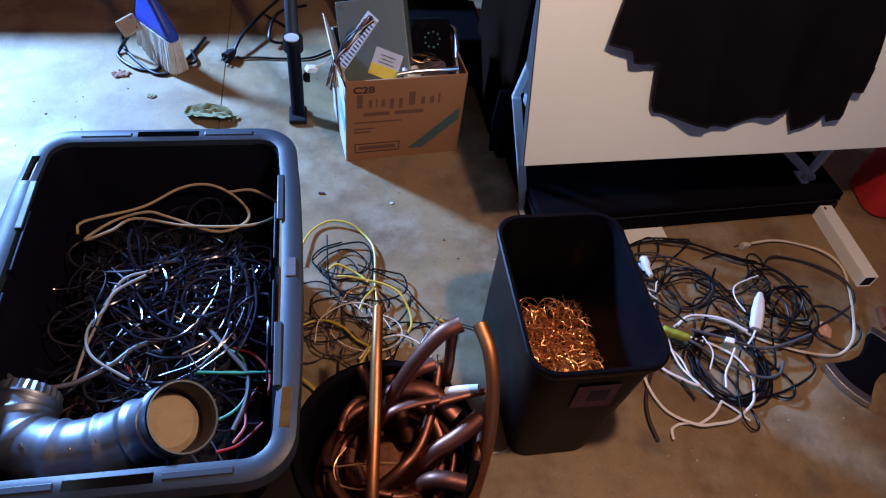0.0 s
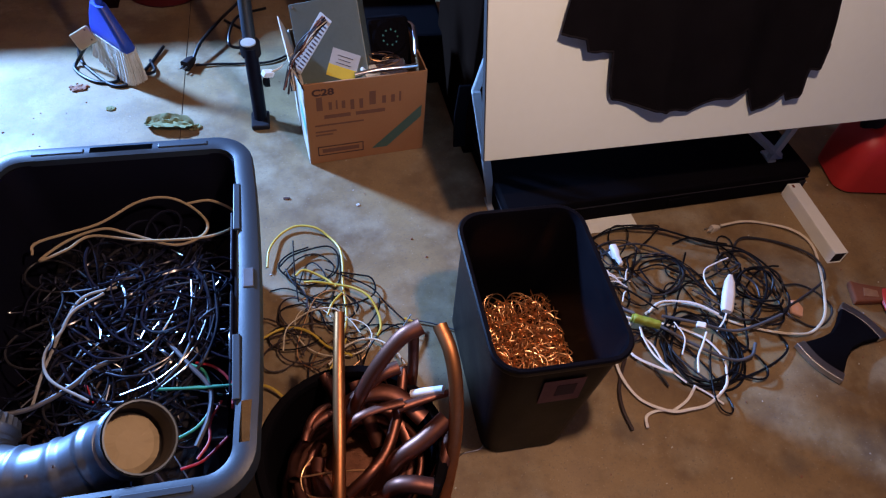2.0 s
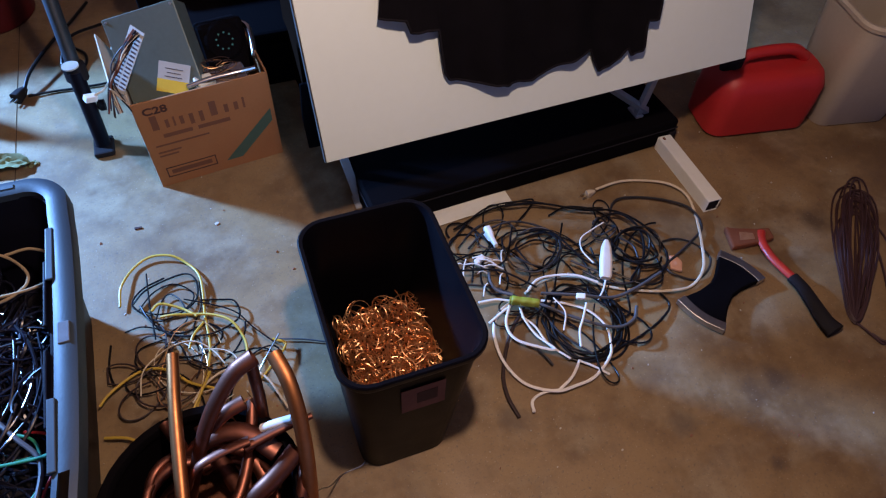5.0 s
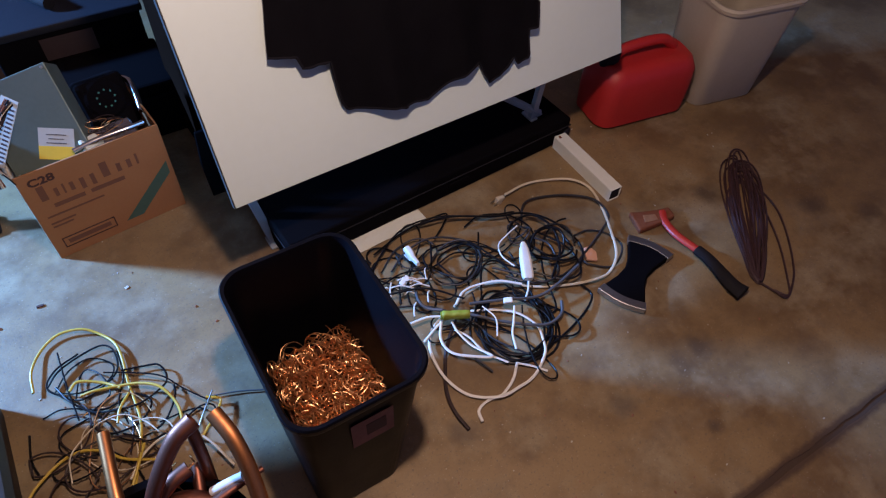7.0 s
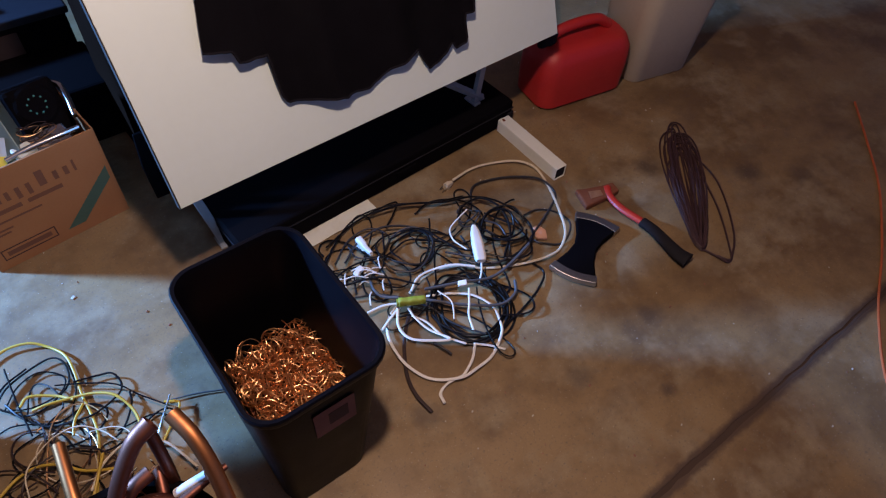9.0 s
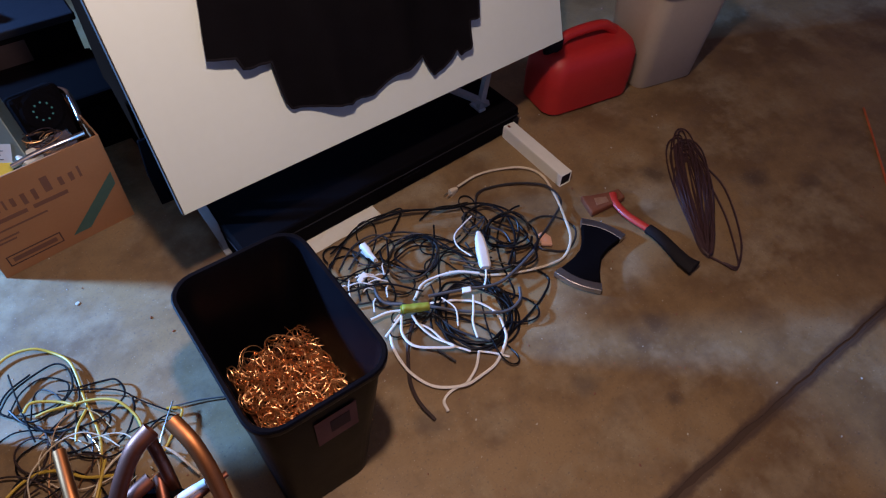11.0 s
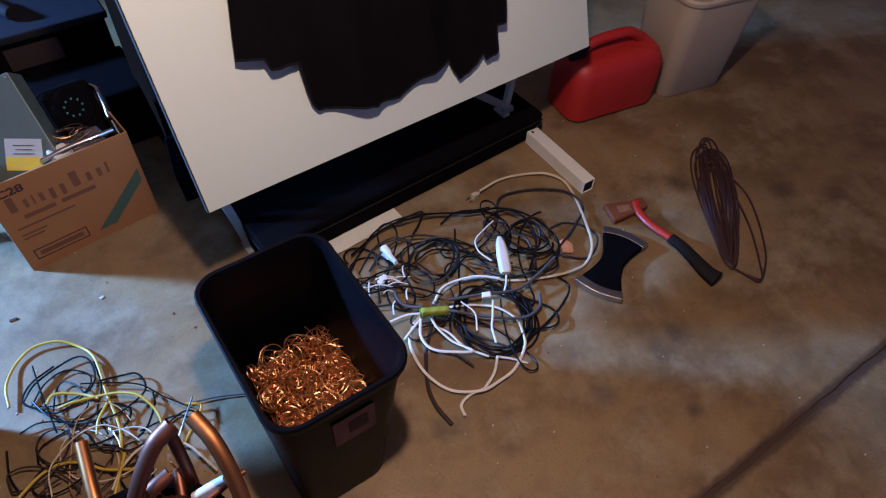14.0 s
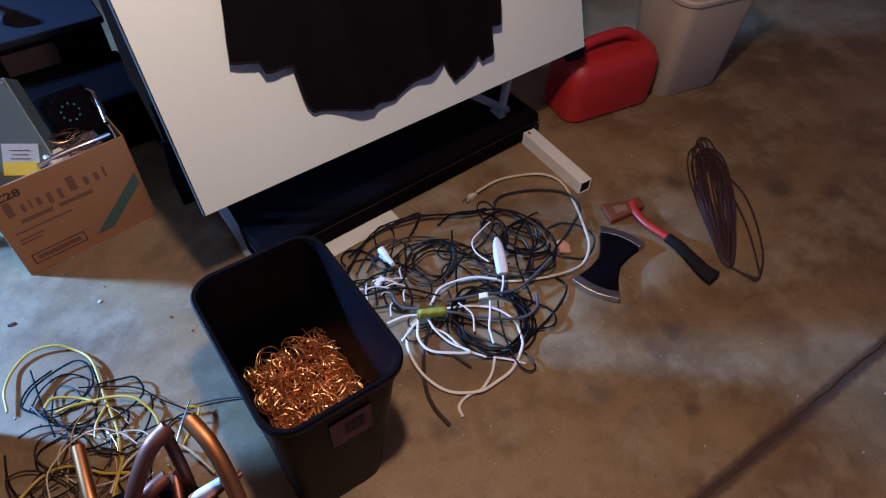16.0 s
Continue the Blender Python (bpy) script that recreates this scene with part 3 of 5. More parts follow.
# ---- galvanised duct elbow ----
def duct():
    ob = thing("duct_elbow", Matrix(), "galvanised steel duct elbow lying across the near end of the tote", "duct")
    way = spline([(-0.540, 0.500, 0.262), (-0.543, 0.468, 0.262), (-0.525, 0.425, 0.262), (-0.468, 0.398, 0.262), (-0.395, 0.400, 0.266), (-0.335, 0.413, 0.282), (-0.282, 0.414, 0.314), (-0.250, 0.404, 0.352)], 8)
    rad = []
    for i in range(len(way)):
        u = i / (len(way) - 1)
        rad.append(0.056 + (0.004 if i % 8 in (0, 1) else 0) + (0.003 if u > 0.86 else 0))
    part("pipe", tube(way, 0.056, 28, radii=rad, caps=False), "zinc", ob, smooth=True)
    # lining coloured dark to shade the open mouth
    part("lining", tube(way[-20:], 0.05, 28, radii=[r - 0.003 for r in rad[-20:]], caps=False), "duct_inside", ob, "inside of the duct, coloured dark as shade", smooth=True)
    d = (way[-1] - way[-2]).normalized()
    collar = d.to_track_quat("Z", "Y").to_matrix().to_4x4()
    bm = bmesh.new()
    turned([(0.0575, -0.001), (0.0605, -0.001), (0.0605, 0.002), (0.0575, 0.002), (0.0575, -0.001)], 28, bm)
    bm.transform(Matrix.Translation(way[-1]) @ collar)
    part("collar", bm, "zinc", ob, smooth=True)
    bm = turned([(0.0, 0.010), (0.02, 0.008), (0.042, 0.002), (0.053, -0.006)], 28)
    for v in bm.verts:
        v.co.z += 0.004 * noise.noise(v.co * 40)
    facing = (way[-10] - way[-12]).normalized().to_track_quat("Z", "Y").to_matrix().to_4x4()
    bm.transform(Matrix.Translation(way[-9]) @ facing @ pose(0, 0, 0, -24, -12, 0))
    part("card_plug", bm, "tan", ob, "tan cardboard stuffed inside the duct")
    crimp = bmesh.new()
    rings = [[Vector(((0.055 + 0.003 * (k % 2) - 0.004 * j) * math.cos(2 * math.pi * k / 56), (0.055 + 0.003 * (k % 2) - 0.004 * j) * math.sin(2 * math.pi * k / 56), 0.02 * j)) for k in range(56)] for j in range(2)]
    loft(rings, crimp)
    crimp.transform(Matrix.Translation(way[0]) @ (way[0] - way[1]).normalized().to_track_quat("Z", "Y").to_matrix().to_4x4())
    part("crimped_end", crimp, "zinc", ob)
    for i, side in ((14, 0.6), (20, 0.9), (27, 0.3), (34, 1.1)):
        out = Vector((0.35 - side * 0.5, -0.25, 0.9)).normalized()
        part("rivet", turned([(0.0042, 0), (0.0034, 0.0018), (0.0, 0.0024)], 10), "chrome", ob).matrix_basis = Matrix.Translation(way[i] + out * (rad[i] - 0.0004)) @ out.to_track_quat("Z", "Y").to_matrix().to_4x4()
    return ob


duct()


# ---- waste bin with copper ----
BX, BY, BW, BD, BZ = 0.487, 0.612, 0.282, 0.395, 0.365
waste_bin = thing("waste_bin", pose(BX, BY, 0), "tall black plastic waste bin holding bright copper wire", "bin")
part("body", loft([round_rect(0.180, 0.376, 0.036, 0.0, cx=-0.026, cy=-0.004), round_rect(0.188, 0.384, 0.040, 0.005, cx=-0.026, cy=-0.004), round_rect(BW - 0.022, BD - 0.022, 0.05, BZ - 0.02), round_rect(BW - 0.004, BD - 0.004, 0.056, BZ - 0.018),
                   round_rect(BW, BD, 0.058, BZ - 0.012), round_rect(BW, BD, 0.058, BZ - 0.003), round_rect(BW - 0.006, BD - 0.006, 0.056, BZ), round_rect(BW - 0.02, BD - 0.02, 0.05, BZ - 0.001),
                   round_rect(BW - 0.028, BD - 0.028, 0.047, BZ - 0.012), round_rect(0.178, 0.374, 0.036, 0.008, cx=-0.026, cy=-0.004)], close_first=True, close_last=True), "bin", waste_bin, smooth=True)
tilt = math.degrees(math.atan2(-0.004, BZ))
part("sticker", block((0.085, 0.001, 0.085), (0.005, -BD / 2 + 0.0062, 0.262), turn=(tilt, 0, 0)), "label_red", waste_bin, "faded red sticker on the bin's side")
part("sticker_print", block((0.04, 0.001, 0.04), (0.012, -BD / 2 + 0.0054, 0.265), turn=(tilt, 0, 0)), "ink", waste_bin)
curls = bmesh.new()
for i in range(620):
    c = Vector((BX - 0.002 + rnd.uniform(-0.092, 0.088), BY + rnd.uniform(-0.155, 0.095), 0.0))
    c.z = 0.135 + 0.012 * noise.noise(c * 9) + rnd.uniform(-0.012, 0.022)
    rad, k, a = rnd.uniform(0.008, 0.030), rnd.uniform(2.0, 8.5), rnd.uniform(0, 6.28)
    ax = Matrix.Rotation(rnd.uniform(-1.1, 1.1), 3, "X") @ Matrix.Rotation(rnd.uniform(-1.1, 1.1), 3, "Y")
    n = int(10 + k * 4)
    pts = [c + ax @ Vector((rad * (1 - 0.25 * s / n) * math.cos(a + k * s / n), rad * math.sin(a + k * s / n) * 0.9, 0.012 * s / n)) for s in range(n + 1)]
    tube(pts, rnd.choice((0.0009, 0.0012, 0.0016)), 5, curls)
tagged(part("copper_wire", curls, "copper_wire", smooth=True), "bright stripped copper wire curls inside the black bin", "copper wire", kind="stuff")
tagged(part("copper_heap", heap(0.19, 0.265, 0.112, 0.016, BX - 0.008, BY - 0.025, 20, 9, 0.012, 0.085), "heap_copper"), "packed copper wire under the curls", "copper wire", kind="stuff")


# ---- bucket of copper pipe ----
bucket = thing("bucket", pose(0.085, 0.370, 0), "round black rubber bucket holding scrap copper pipe", "bucket")
part("body", turned([(0.0, 0.0), (0.125, 0.0), (0.135, 0.01), (0.158, 0.240), (0.153, 0.240), (0.128, 0.02), (0.0, 0.02)], 40), "case", bucket, smooth=True)
part("rim", turned([(0.152, 0.236), (0.170, 0.238), (0.173, 0.248), (0.168, 0.256), (0.155, 0.256), (0.150, 0.246), (0.152, 0.236)], 40), "case", bucket, "rolled black rim", smooth=True)
tagged(part("pipe_heap", turned([(0.0, 0.15), (0.06, 0.145), (0.12, 0.13), (0.136, 0.10)], 24), "heap_copper"), "dark mass of copper scrap in the bucket", "copper scrap", kind="stuff").matrix_basis = pose(0.085, 0.370, 0)
PIPES = (  # a few points along each bent pipe, its radius at both ends and how far it is flattened
    ([(0.047, 0.215, 0.205), (0.052, 0.285, 0.245), (0.063, 0.385, 0.277), (0.075, 0.510, 0.310), (0.086, 0.615, 0.324)], 0.0125, 0.0105, 1.0),
    ([(0.03, 0.38, 0.12), (0.085, 0.43, 0.25), (0.130, 0.47, 0.33), (0.185, 0.505, 0.385), (0.226, 0.517, 0.402)], 0.0120, 0.0165, 0.7),
    ([(0.235, 0.27, 0.10), (0.262, 0.340, 0.27), (0.272, 0.405, 0.350), (0.270, 0.460, 0.392), (0.258, 0.510, 0.408)], 0.0125, 0.0135, 0.8),
    ([(0.216, 0.529, 0.36), (0.213, 0.50, 0.29), (0.207, 0.479, 0.22), (0.203, 0.46, 0.12)], 0.0105, 0.0105, 1.0),
    ([(0.08, 0.45, 0.18), (0.101, 0.472, 0.24), (0.124, 0.483, 0.27), (0.153, 0.495, 0.285), (0.186, 0.502, 0.29)], 0.012, 0.014, 0.7),
    ([(0.07, 0.40, 0.25), (0.093, 0.41, 0.29), (0.137, 0.419, 0.30), (0.183, 0.425, 0.30)], 0.0085, 0.0095, 0.5),
    ([(0.172, 0.421, 0.285), (0.23, 0.43, 0.29), (0.292, 0.436, 0.295)], 0.0105, 0.0060, 0.8),
    ([(0.11, 0.31, 0.16), (0.158, 0.337, 0.25), (0.208, 0.356, 0.28), (0.254, 0.382, 0.30)], 0.0165, 0.0175, 0.85),
    ([(0.198, 0.513, 0.27), (0.177, 0.435, 0.25), (0.146, 0.365, 0.24), (0.109, 0.326, 0.24), (0.069, 0.303, 0.22)], 0.0100, 0.0110, 1.0),
    ([(0.12, 0.29, 0.18), (0.147, 0.292, 0.25), (0.176, 0.286, 0.27), (0.212, 0.275, 0.27)], 0.0165, 0.0165, 0.9),
    ([(0.265, 0.394, 0.26), (0.247, 0.333, 0.25), (0.216, 0.292, 0.22)], 0.0120, 0.0120, 1.0),
    ([(0.046, 0.522, 0.26), (0.061, 0.484, 0.25), (0.07, 0.447, 0.20)], 0.0120, 0.0120, 1.0),
    ([(0.103, 0.506, 0.25), (0.117, 0.455, 0.22), (0.136, 0.401, 0.18)], 0.0150, 0.0150, 0.8),
    ([(0.04, 0.45, 0.21), (0.11, 0.47, 0.255), (0.17, 0.46, 0.265), (0.22, 0.41, 0.25)], 0.0180, 0.0180, 0.6),
)


def copper(points, r0, r1, flat, label, metal="copper_pipe"):
    way = spline(points, 8)
    rad = [r0 + (r1 - r0) * k / (len(way) - 1) for k in range(len(way))]
    bm = tube(way, r0, 14, caps=False, flat=flat, radii=rad)
    tube(way, r0, 14, bm, caps=False, flat=flat, radii=[r - 0.0013 for r in rad])
    return tagged(part("copper_pipe", bm, metal, smooth=True), label, "pipe", "pipes in the bucket")


for k, (pts, r0, r1, flat) in enumerate(PIPES):
    if k in (0, 2):
        copper(pts, r0, r1, flat, "long polished copper pipe standing up out of the bucket", "polished_pipe")
    else:
        copper(pts, r0, r1, flat, "bent length of dull copper pipe standing in the bucket")
for i in range(28):
    a, turn_by, ring = rnd.uniform(0, 6.28), rnd.uniform(0.7, 1.7), rnd.uniform(0.06, 0.115)
    cx, cy, z = 0.085 + rnd.uniform(-0.025, 0.025), 0.370 + rnd.uniform(-0.025, 0.025), rnd.uniform(0.15, 0.245)
    pts = [(cx + ring * math.cos(a + turn_by * k / 4), cy + ring * math.sin(a + turn_by * k / 4), z + 0.035 * math.sin(1.6 * k / 4 + i)) for k in range(5)]
    r = rnd.choice((0.006, 0.0075, 0.010, 0.012))
    copper(pts, r, r, rnd.choice((1.0, 0.75, 0.6)), "curved offcut of dark copper pipe down in the bucket")
for i in range(6):
    x, y = 0.175 + rnd.uniform(-0.02, 0.03), 0.50 + rnd.uniform(-0.02, 0.02)
    cord("thin_wire", [(x, y, 0.255), (x + rnd.uniform(-0.02, 0.02), y + 0.012, 0.285), (x + rnd.uniform(-0.03, 0.03), y + rnd.uniform(-0.02, 0.02), 0.295)], 0.0012, "copper_wire", "short bright copper wire caught among the pipes", "wire", group="wire ends in the bucket", seg=5, steps=5)
fit_bm = tube(spline([(0.205, 0.455, 0.265), (0.232, 0.446, 0.285), (0.26, 0.438, 0.30)], 6), 0.0085, 12)
tagged(part("plastic_pipe", fit_bm, "white", smooth=True), "short white plastic pipe end among the copper", "pipe")
cord("copper_loop", [(0.012, 0.384, 0.215), (-0.007, 0.363, 0.21), (-0.012, 0.338, 0.21), (0.001, 0.315, 0.21), (0.05, 0.305, 0.215), (0.106, 0.338, 0.22), (0.046, 0.347, 0.22), (-0.009, 0.349, 0.215)], 0.002, "copper_wire", "thin bright copper wire loop in the bucket", "wire")
cord("thin_wire", [(0.22, 0.30, 0.25), (0.27, 0.34, 0.20), (0.29, 0.39, 0.06), (0.32, 0.425, 0.004), (0.36, 0.43, 0.003), (0.375, 0.44, 0.003)], 0.0014, "steel", "thin bare wire trailing from the bucket", "wire")


# ---- yellow and black wire on the floor ----
for pts, z in (([(-0.079, 0.991), (-0.072, 1.046), (-0.043, 1.1), (0.001, 1.123), (0.052, 1.109), (0.086, 1.078), (0.11, 1.032), (0.114, 0.977), (0.108, 0.908), (0.109, 0.837), (0.104, 0.787), (0.081, 0.724), (0.055, 0.661)], 0.008),
               ([(-0.008, 0.949), (0.015, 0.961), (0.06, 0.936), (0.091, 0.902)], 0.016), ([(0.012, 0.922), (0.039, 0.917), (0.083, 0.909), (0.13, 0.889), (0.167, 0.856), (0.186, 0.808), (0.187, 0.762), (0.175, 0.737)], 0.020),
               ([(0.063, 0.82), (0.076, 0.849), (0.103, 0.884)], 0.012), ([(-0.135, 0.735), (-0.111, 0.758), (-0.062, 0.791), (-0.019, 0.792), (0.022, 0.767), (0.055, 0.731), (0.11, 0.695)], 0.016),
               ([(0.189, 0.678), (0.227, 0.707), (0.273, 0.759), (0.248, 0.782)], 0.016), ([(-0.13, 0.66), (-0.08, 0.64), (-0.04, 0.60)], 0.012), ([(0.055, 0.66), (0.08, 0.70), (0.10, 0.74)], 0.024)):
    cord("yellow_wire", lifted(pts, z, 0.008), 0.0032, "yellow", "curled yellow insulated wire on the concrete", "wire", group="yellow wires on the floor")
for k, (pts, z) in enumerate((([(-0.048, 0.987), (-0.019, 1.015), (0.034, 1.038), (0.082, 1.039), (0.103, 1.008), (0.098, 0.961), (0.069, 0.932), (0.012, 0.915), (-0.024, 0.948), (-0.05, 0.987), (-0.024, 1.022), (0.029, 1.045)], 0.012),
               ([(-0.009, 1.063), (-0.010, 1.006), (-0.010, 0.951), (-0.005, 0.864)], 0.018), ([(0.0, 0.926), (0.016, 0.977), (0.038, 0.991), (0.063, 0.954), (0.066, 0.904), (0.024, 0.879)], 0.010),
               ([(0.104, 0.948), (0.154, 0.935), (0.182, 0.918), (0.189, 0.883), (0.172, 0.862), (0.118, 0.843), (0.069, 0.854), (0.024, 0.876), (-0.013, 0.924), (-0.033, 0.977)], 0.012),
               ([(0.068, 0.962), (0.128, 0.925), (0.18, 0.882), (0.211, 0.831), (0.248, 0.776)], 0.016), ([(-0.074, 0.917), (-0.034, 0.916), (0.014, 0.887), (0.045, 0.836), (0.062, 0.781), (0.108, 0.749), (0.149, 0.75)], 0.008),
               ([(0.196, 0.856), (0.188, 0.821), (0.151, 0.778), (0.103, 0.766), (0.066, 0.791)], 0.008), ([(0.141, 0.78), (0.188, 0.779), (0.223, 0.774), (0.24, 0.755)], 0.005), ([(0.013, 0.865), (-0.043, 0.859), (-0.057, 0.826), (-0.036, 0.784), (0.01, 0.774)], 0.008),
               ([(-0.107, 0.891), (-0.115, 0.833), (-0.106, 0.784)], 0.004), ([(0.108, 1.008), (0.104, 0.936), (0.079, 0.873), (0.082, 0.811)], 0.008), ([(-0.04, 0.97), (0.0, 1.01), (0.05, 1.02), (0.09, 0.98), (0.07, 0.94), (0.01, 0.94), (-0.03, 0.965)], 0.006),
               ([(0.0, 0.90), (0.05, 0.87), (0.11, 0.88), (0.14, 0.84), (0.10, 0.80), (0.04, 0.81), (0.01, 0.85)], 0.006))):
    cord("black_wire", lifted(pts, z, 0.006, k), 0.0019 if k % 3 else 0.0024, "black", "thin black wire tangled on the concrete", "wire", group="black wires on the floor", seg=6, steps=8)
for i in range(9):
    pts = ramble(0.05 + rnd.uniform(-0.03, 0.03), 0.73 + rnd.uniform(-0.05, 0.05), 0.11, 0.10, rnd.uniform(0.35, 0.7), 0.004, 0.025, bend=rnd.uniform(7, 12))
    kind = ("bare", "brown", "black", "brown", "beige")[i % 5]
    for p in pts:
        p.x = max(p.x, -0.115)
    tagged(part(kind + "_wire", tube(pts, 0.0015 if i % 5 in (0, 4) else 0.0021, 5), {"bare": "copper_wire"}.get(kind, kind), smooth=True), kind + " wire tangled beside the bucket", "wire", "loose wires by the bucket")
cord("beige_wire", lifted([(0.054, 0.678), (0.089, 0.715), (0.13, 0.736), (0.173, 0.729), (0.216, 0.685), (0.246, 0.601)], 0.018, 0.006), 0.0028, "beige", "pale beige wire in an open arc by the bucket", "wire")
cord("stranded_wire", lifted([(-0.047, 0.723), (-0.038, 0.776), (-0.01, 0.812), (0.033, 0.829), (0.081, 0.821), (0.116, 0.788), (0.136, 0.745)], 0.028, 0.010), 0.0016, "beige", "thin pale stranded wire in an open loop", "wire")
cord("bare_wire", lifted([(0.189, 0.684), (0.225, 0.732), (0.265, 0.786)], 0.026, 0.006), 0.0018, "steel", "stiff bare wire end standing by the bucket", "wire")
cord("twisted_wire", [(0.25, 0.79, 0.006), (0.314, 0.767, 0.006), (0.37, 0.74, 0.005)], 0.0018, "grey", "thin grey wire running to the bin", "wire")


# ---- cable tangle on the floor ----
def floor_cable(name, pts, z, r, material, label, group, wave=0.008, flat=1.0, seed=0.0, steps=9):
    return cord(name, lifted(pts, z, wave, seed), r, material, label, group=group, flat=flat, steps=steps)


TANGLE = "cables in the tangle"
for k, (pts, z, r) in enumerate((
        ([(0.914, 0.989), (1.018, 0.963), (1.129, 0.908), (1.201, 0.879), (1.25, 0.82), (1.276, 0.735), (1.257, 0.675), (1.201, 0.642), (1.12, 0.649)], 0.026, 0.0030),
        ([(1.292, 0.748), (1.339, 0.745), (1.38, 0.713), (1.385, 0.657), (1.349, 0.622), (1.307, 0.614), (1.262, 0.645), (1.243, 0.678), (1.17, 0.70)], 0.005, 0.0028),
        ([(1.196, 0.605), (1.203, 0.565), (1.151, 0.532), (1.07, 0.506), (1.003, 0.498)], 0.005, 0.0030),
        ([(0.769, 0.959), (0.861, 0.991), (0.928, 0.994), (1.016, 0.993), (0.991, 0.964), (0.938, 0.925)], 0.015, 0.0026),
        ([(0.78, 0.882), (0.844, 0.92), (0.927, 0.925), (1.004, 0.878), (1.016, 0.817), (0.97, 0.768), (0.919, 0.756), (0.873, 0.78)], 0.024, 0.0028),
        ([(0.919, 0.913), (0.872, 0.834), (0.837, 0.804), (0.777, 0.812), (0.745, 0.84)], 0.026, 0.0026),
        ([(0.916, 0.876), (1.002, 0.859), (1.051, 0.746), (1.109, 0.693)], 0.032, 0.0026),
        ([(1.172, 0.784), (1.195, 0.74), (1.164, 0.662), (1.106, 0.647), (1.062, 0.703), (1.017, 0.759)], 0.028, 0.0030),
        ([(1.115, 0.83), (1.161, 0.86), (1.216, 0.854), (1.235, 0.789), (1.206, 0.712), (1.132, 0.651)], 0.034, 0.0032),
        ([(1.191, 0.806), (1.236, 0.717), (1.215, 0.632), (1.16, 0.629), (1.101, 0.695)], 0.026, 0.0030),
        ([(0.728, 0.789), (0.789, 0.761), (0.832, 0.72), (0.884, 0.648), (0.903, 0.577), (0.947, 0.501)], 0.010, 0.0026),
        ([(0.786, 0.851), (0.76, 0.80), (0.749, 0.775)], 0.026, 0.0024),
        ([(0.731, 0.815), (0.822, 0.78), (0.894, 0.707)], 0.034, 0.0026),
        ([(0.83, 0.559), (0.839, 0.531), (0.848, 0.509)], 0.008, 0.0030),
        ([(0.70, 0.87), (0.78, 0.945), (0.88, 1.00), (0.99, 0.985), (1.10, 0.93), (1.19, 0.90)], 0.020, 0.0024),
        ([(0.72, 0.85), (0.80, 0.865), (0.88, 0.84), (0.96, 0.85), (1.03, 0.80)], 0.022, 0.0024),
        ([(0.76, 0.90), (0.83, 0.95), (0.90, 0.95), (0.93, 0.90), (0.88, 0.86), (0.82, 0.88), (0.82, 0.93)], 0.012, 0.0024),
        ([(1.04, 0.93), (1.10, 0.94), (1.17, 0.90), (1.20, 0.83), (1.15, 0.76), (1.07, 0.77), (1.03, 0.83), (1.06, 0.89)], 0.010, 0.0026))):
    floor_cable("grey_cable" if k % 3 == 1 else "black_cable", pts, z, r, "grey_dark" if k % 3 == 1 else "black", "dark cable curled in the tangle on the floor", TANGLE, seed=k)
floor_cable("grey_cable", [(1.193, 0.867), (1.239, 0.916), (1.306, 0.915), (1.377, 0.878), (1.428, 0.824), (1.428, 0.76), (1.367, 0.722), (1.285, 0.686), (1.185, 0.654), (1.093, 0.668), (1.037, 0.725)],
            0.010, 0.0034, "grey_dark", "dark grey cable in a wide loop at the tangle's edge", TANGLE)
# flat coil of heavy black cable under the cords
for k in range(8):
    ph, r0 = 0.9 * k, 0.080 + rnd.uniform(0, 0.020)
    pts = [(0.972 + 0.012 * math.sin(1.9 * k) + (r0 + 0.012 * math.sin(2 * q + k)) * math.cos(q) * 1.02, 0.592 + (r0 + 0.008 * math.cos(3 * q + k)) * math.sin(q) * 1.12, 0.004 + 0.0025 * (k % 4) + 0.002 * math.sin(3 * q + k)) for q in [ph + 0.40 * s for s in range(17)]]
    cord("black_cable", pts, 0.0030, "black", "heavy black cable coiled flat under the cords", steps=5, group=TANGLE)
# round coils of thinner cable
for k, (x, y, r) in enumerate(((0.948, 0.828, 0.066), (0.955, 0.820, 0.060), (0.930, 0.835, 0.072), (1.148, 0.826, 0.032), (1.152, 0.832, 0.027), (1.20, 0.74, 0.058), (1.205, 0.735, 0.066), (1.19, 0.75, 0.050))):
    pts = [(x + r * math.cos(q) * (1 + 0.07 * math.sin(3 * q + k)), y + r * 0.95 * math.sin(q), 0.024 + 0.012 * math.sin(2 * q + k) + 0.002 * k) for q in [k + 0.42 * s for s in range(15 + k % 3)]]
    cord("grey_cable" if k in (0, 3, 4) else "black_cable", pts, 0.0024 if k < 5 else 0.003, "grey_dark" if k in (0, 3, 4) else "black", "thin cable coiled round in the tangle", group=TANGLE, steps=6)
for i in range(9):
    cx, cy = ((0.84, 0.86), (1.13, 0.77), (0.98, 0.62))[i % 3]
    pts = ramble(cx, cy, 0.12, 0.10, rnd.uniform(0.5, 0.95), 0.003, rnd.uniform(0.015, 0.03), bend=rnd.uniform(3, 9))
    for p in pts:
        p.x = max(p.x, 0.655 + 0.1 * max(0, p.y - 0.82))
    tagged(part("black_cable", tube(pts, rnd.choice((0.0016, 0.0021, 0.0026)), 6), "black", smooth=True), "thin black cable deep in the tangle", "cable", TANGLE)
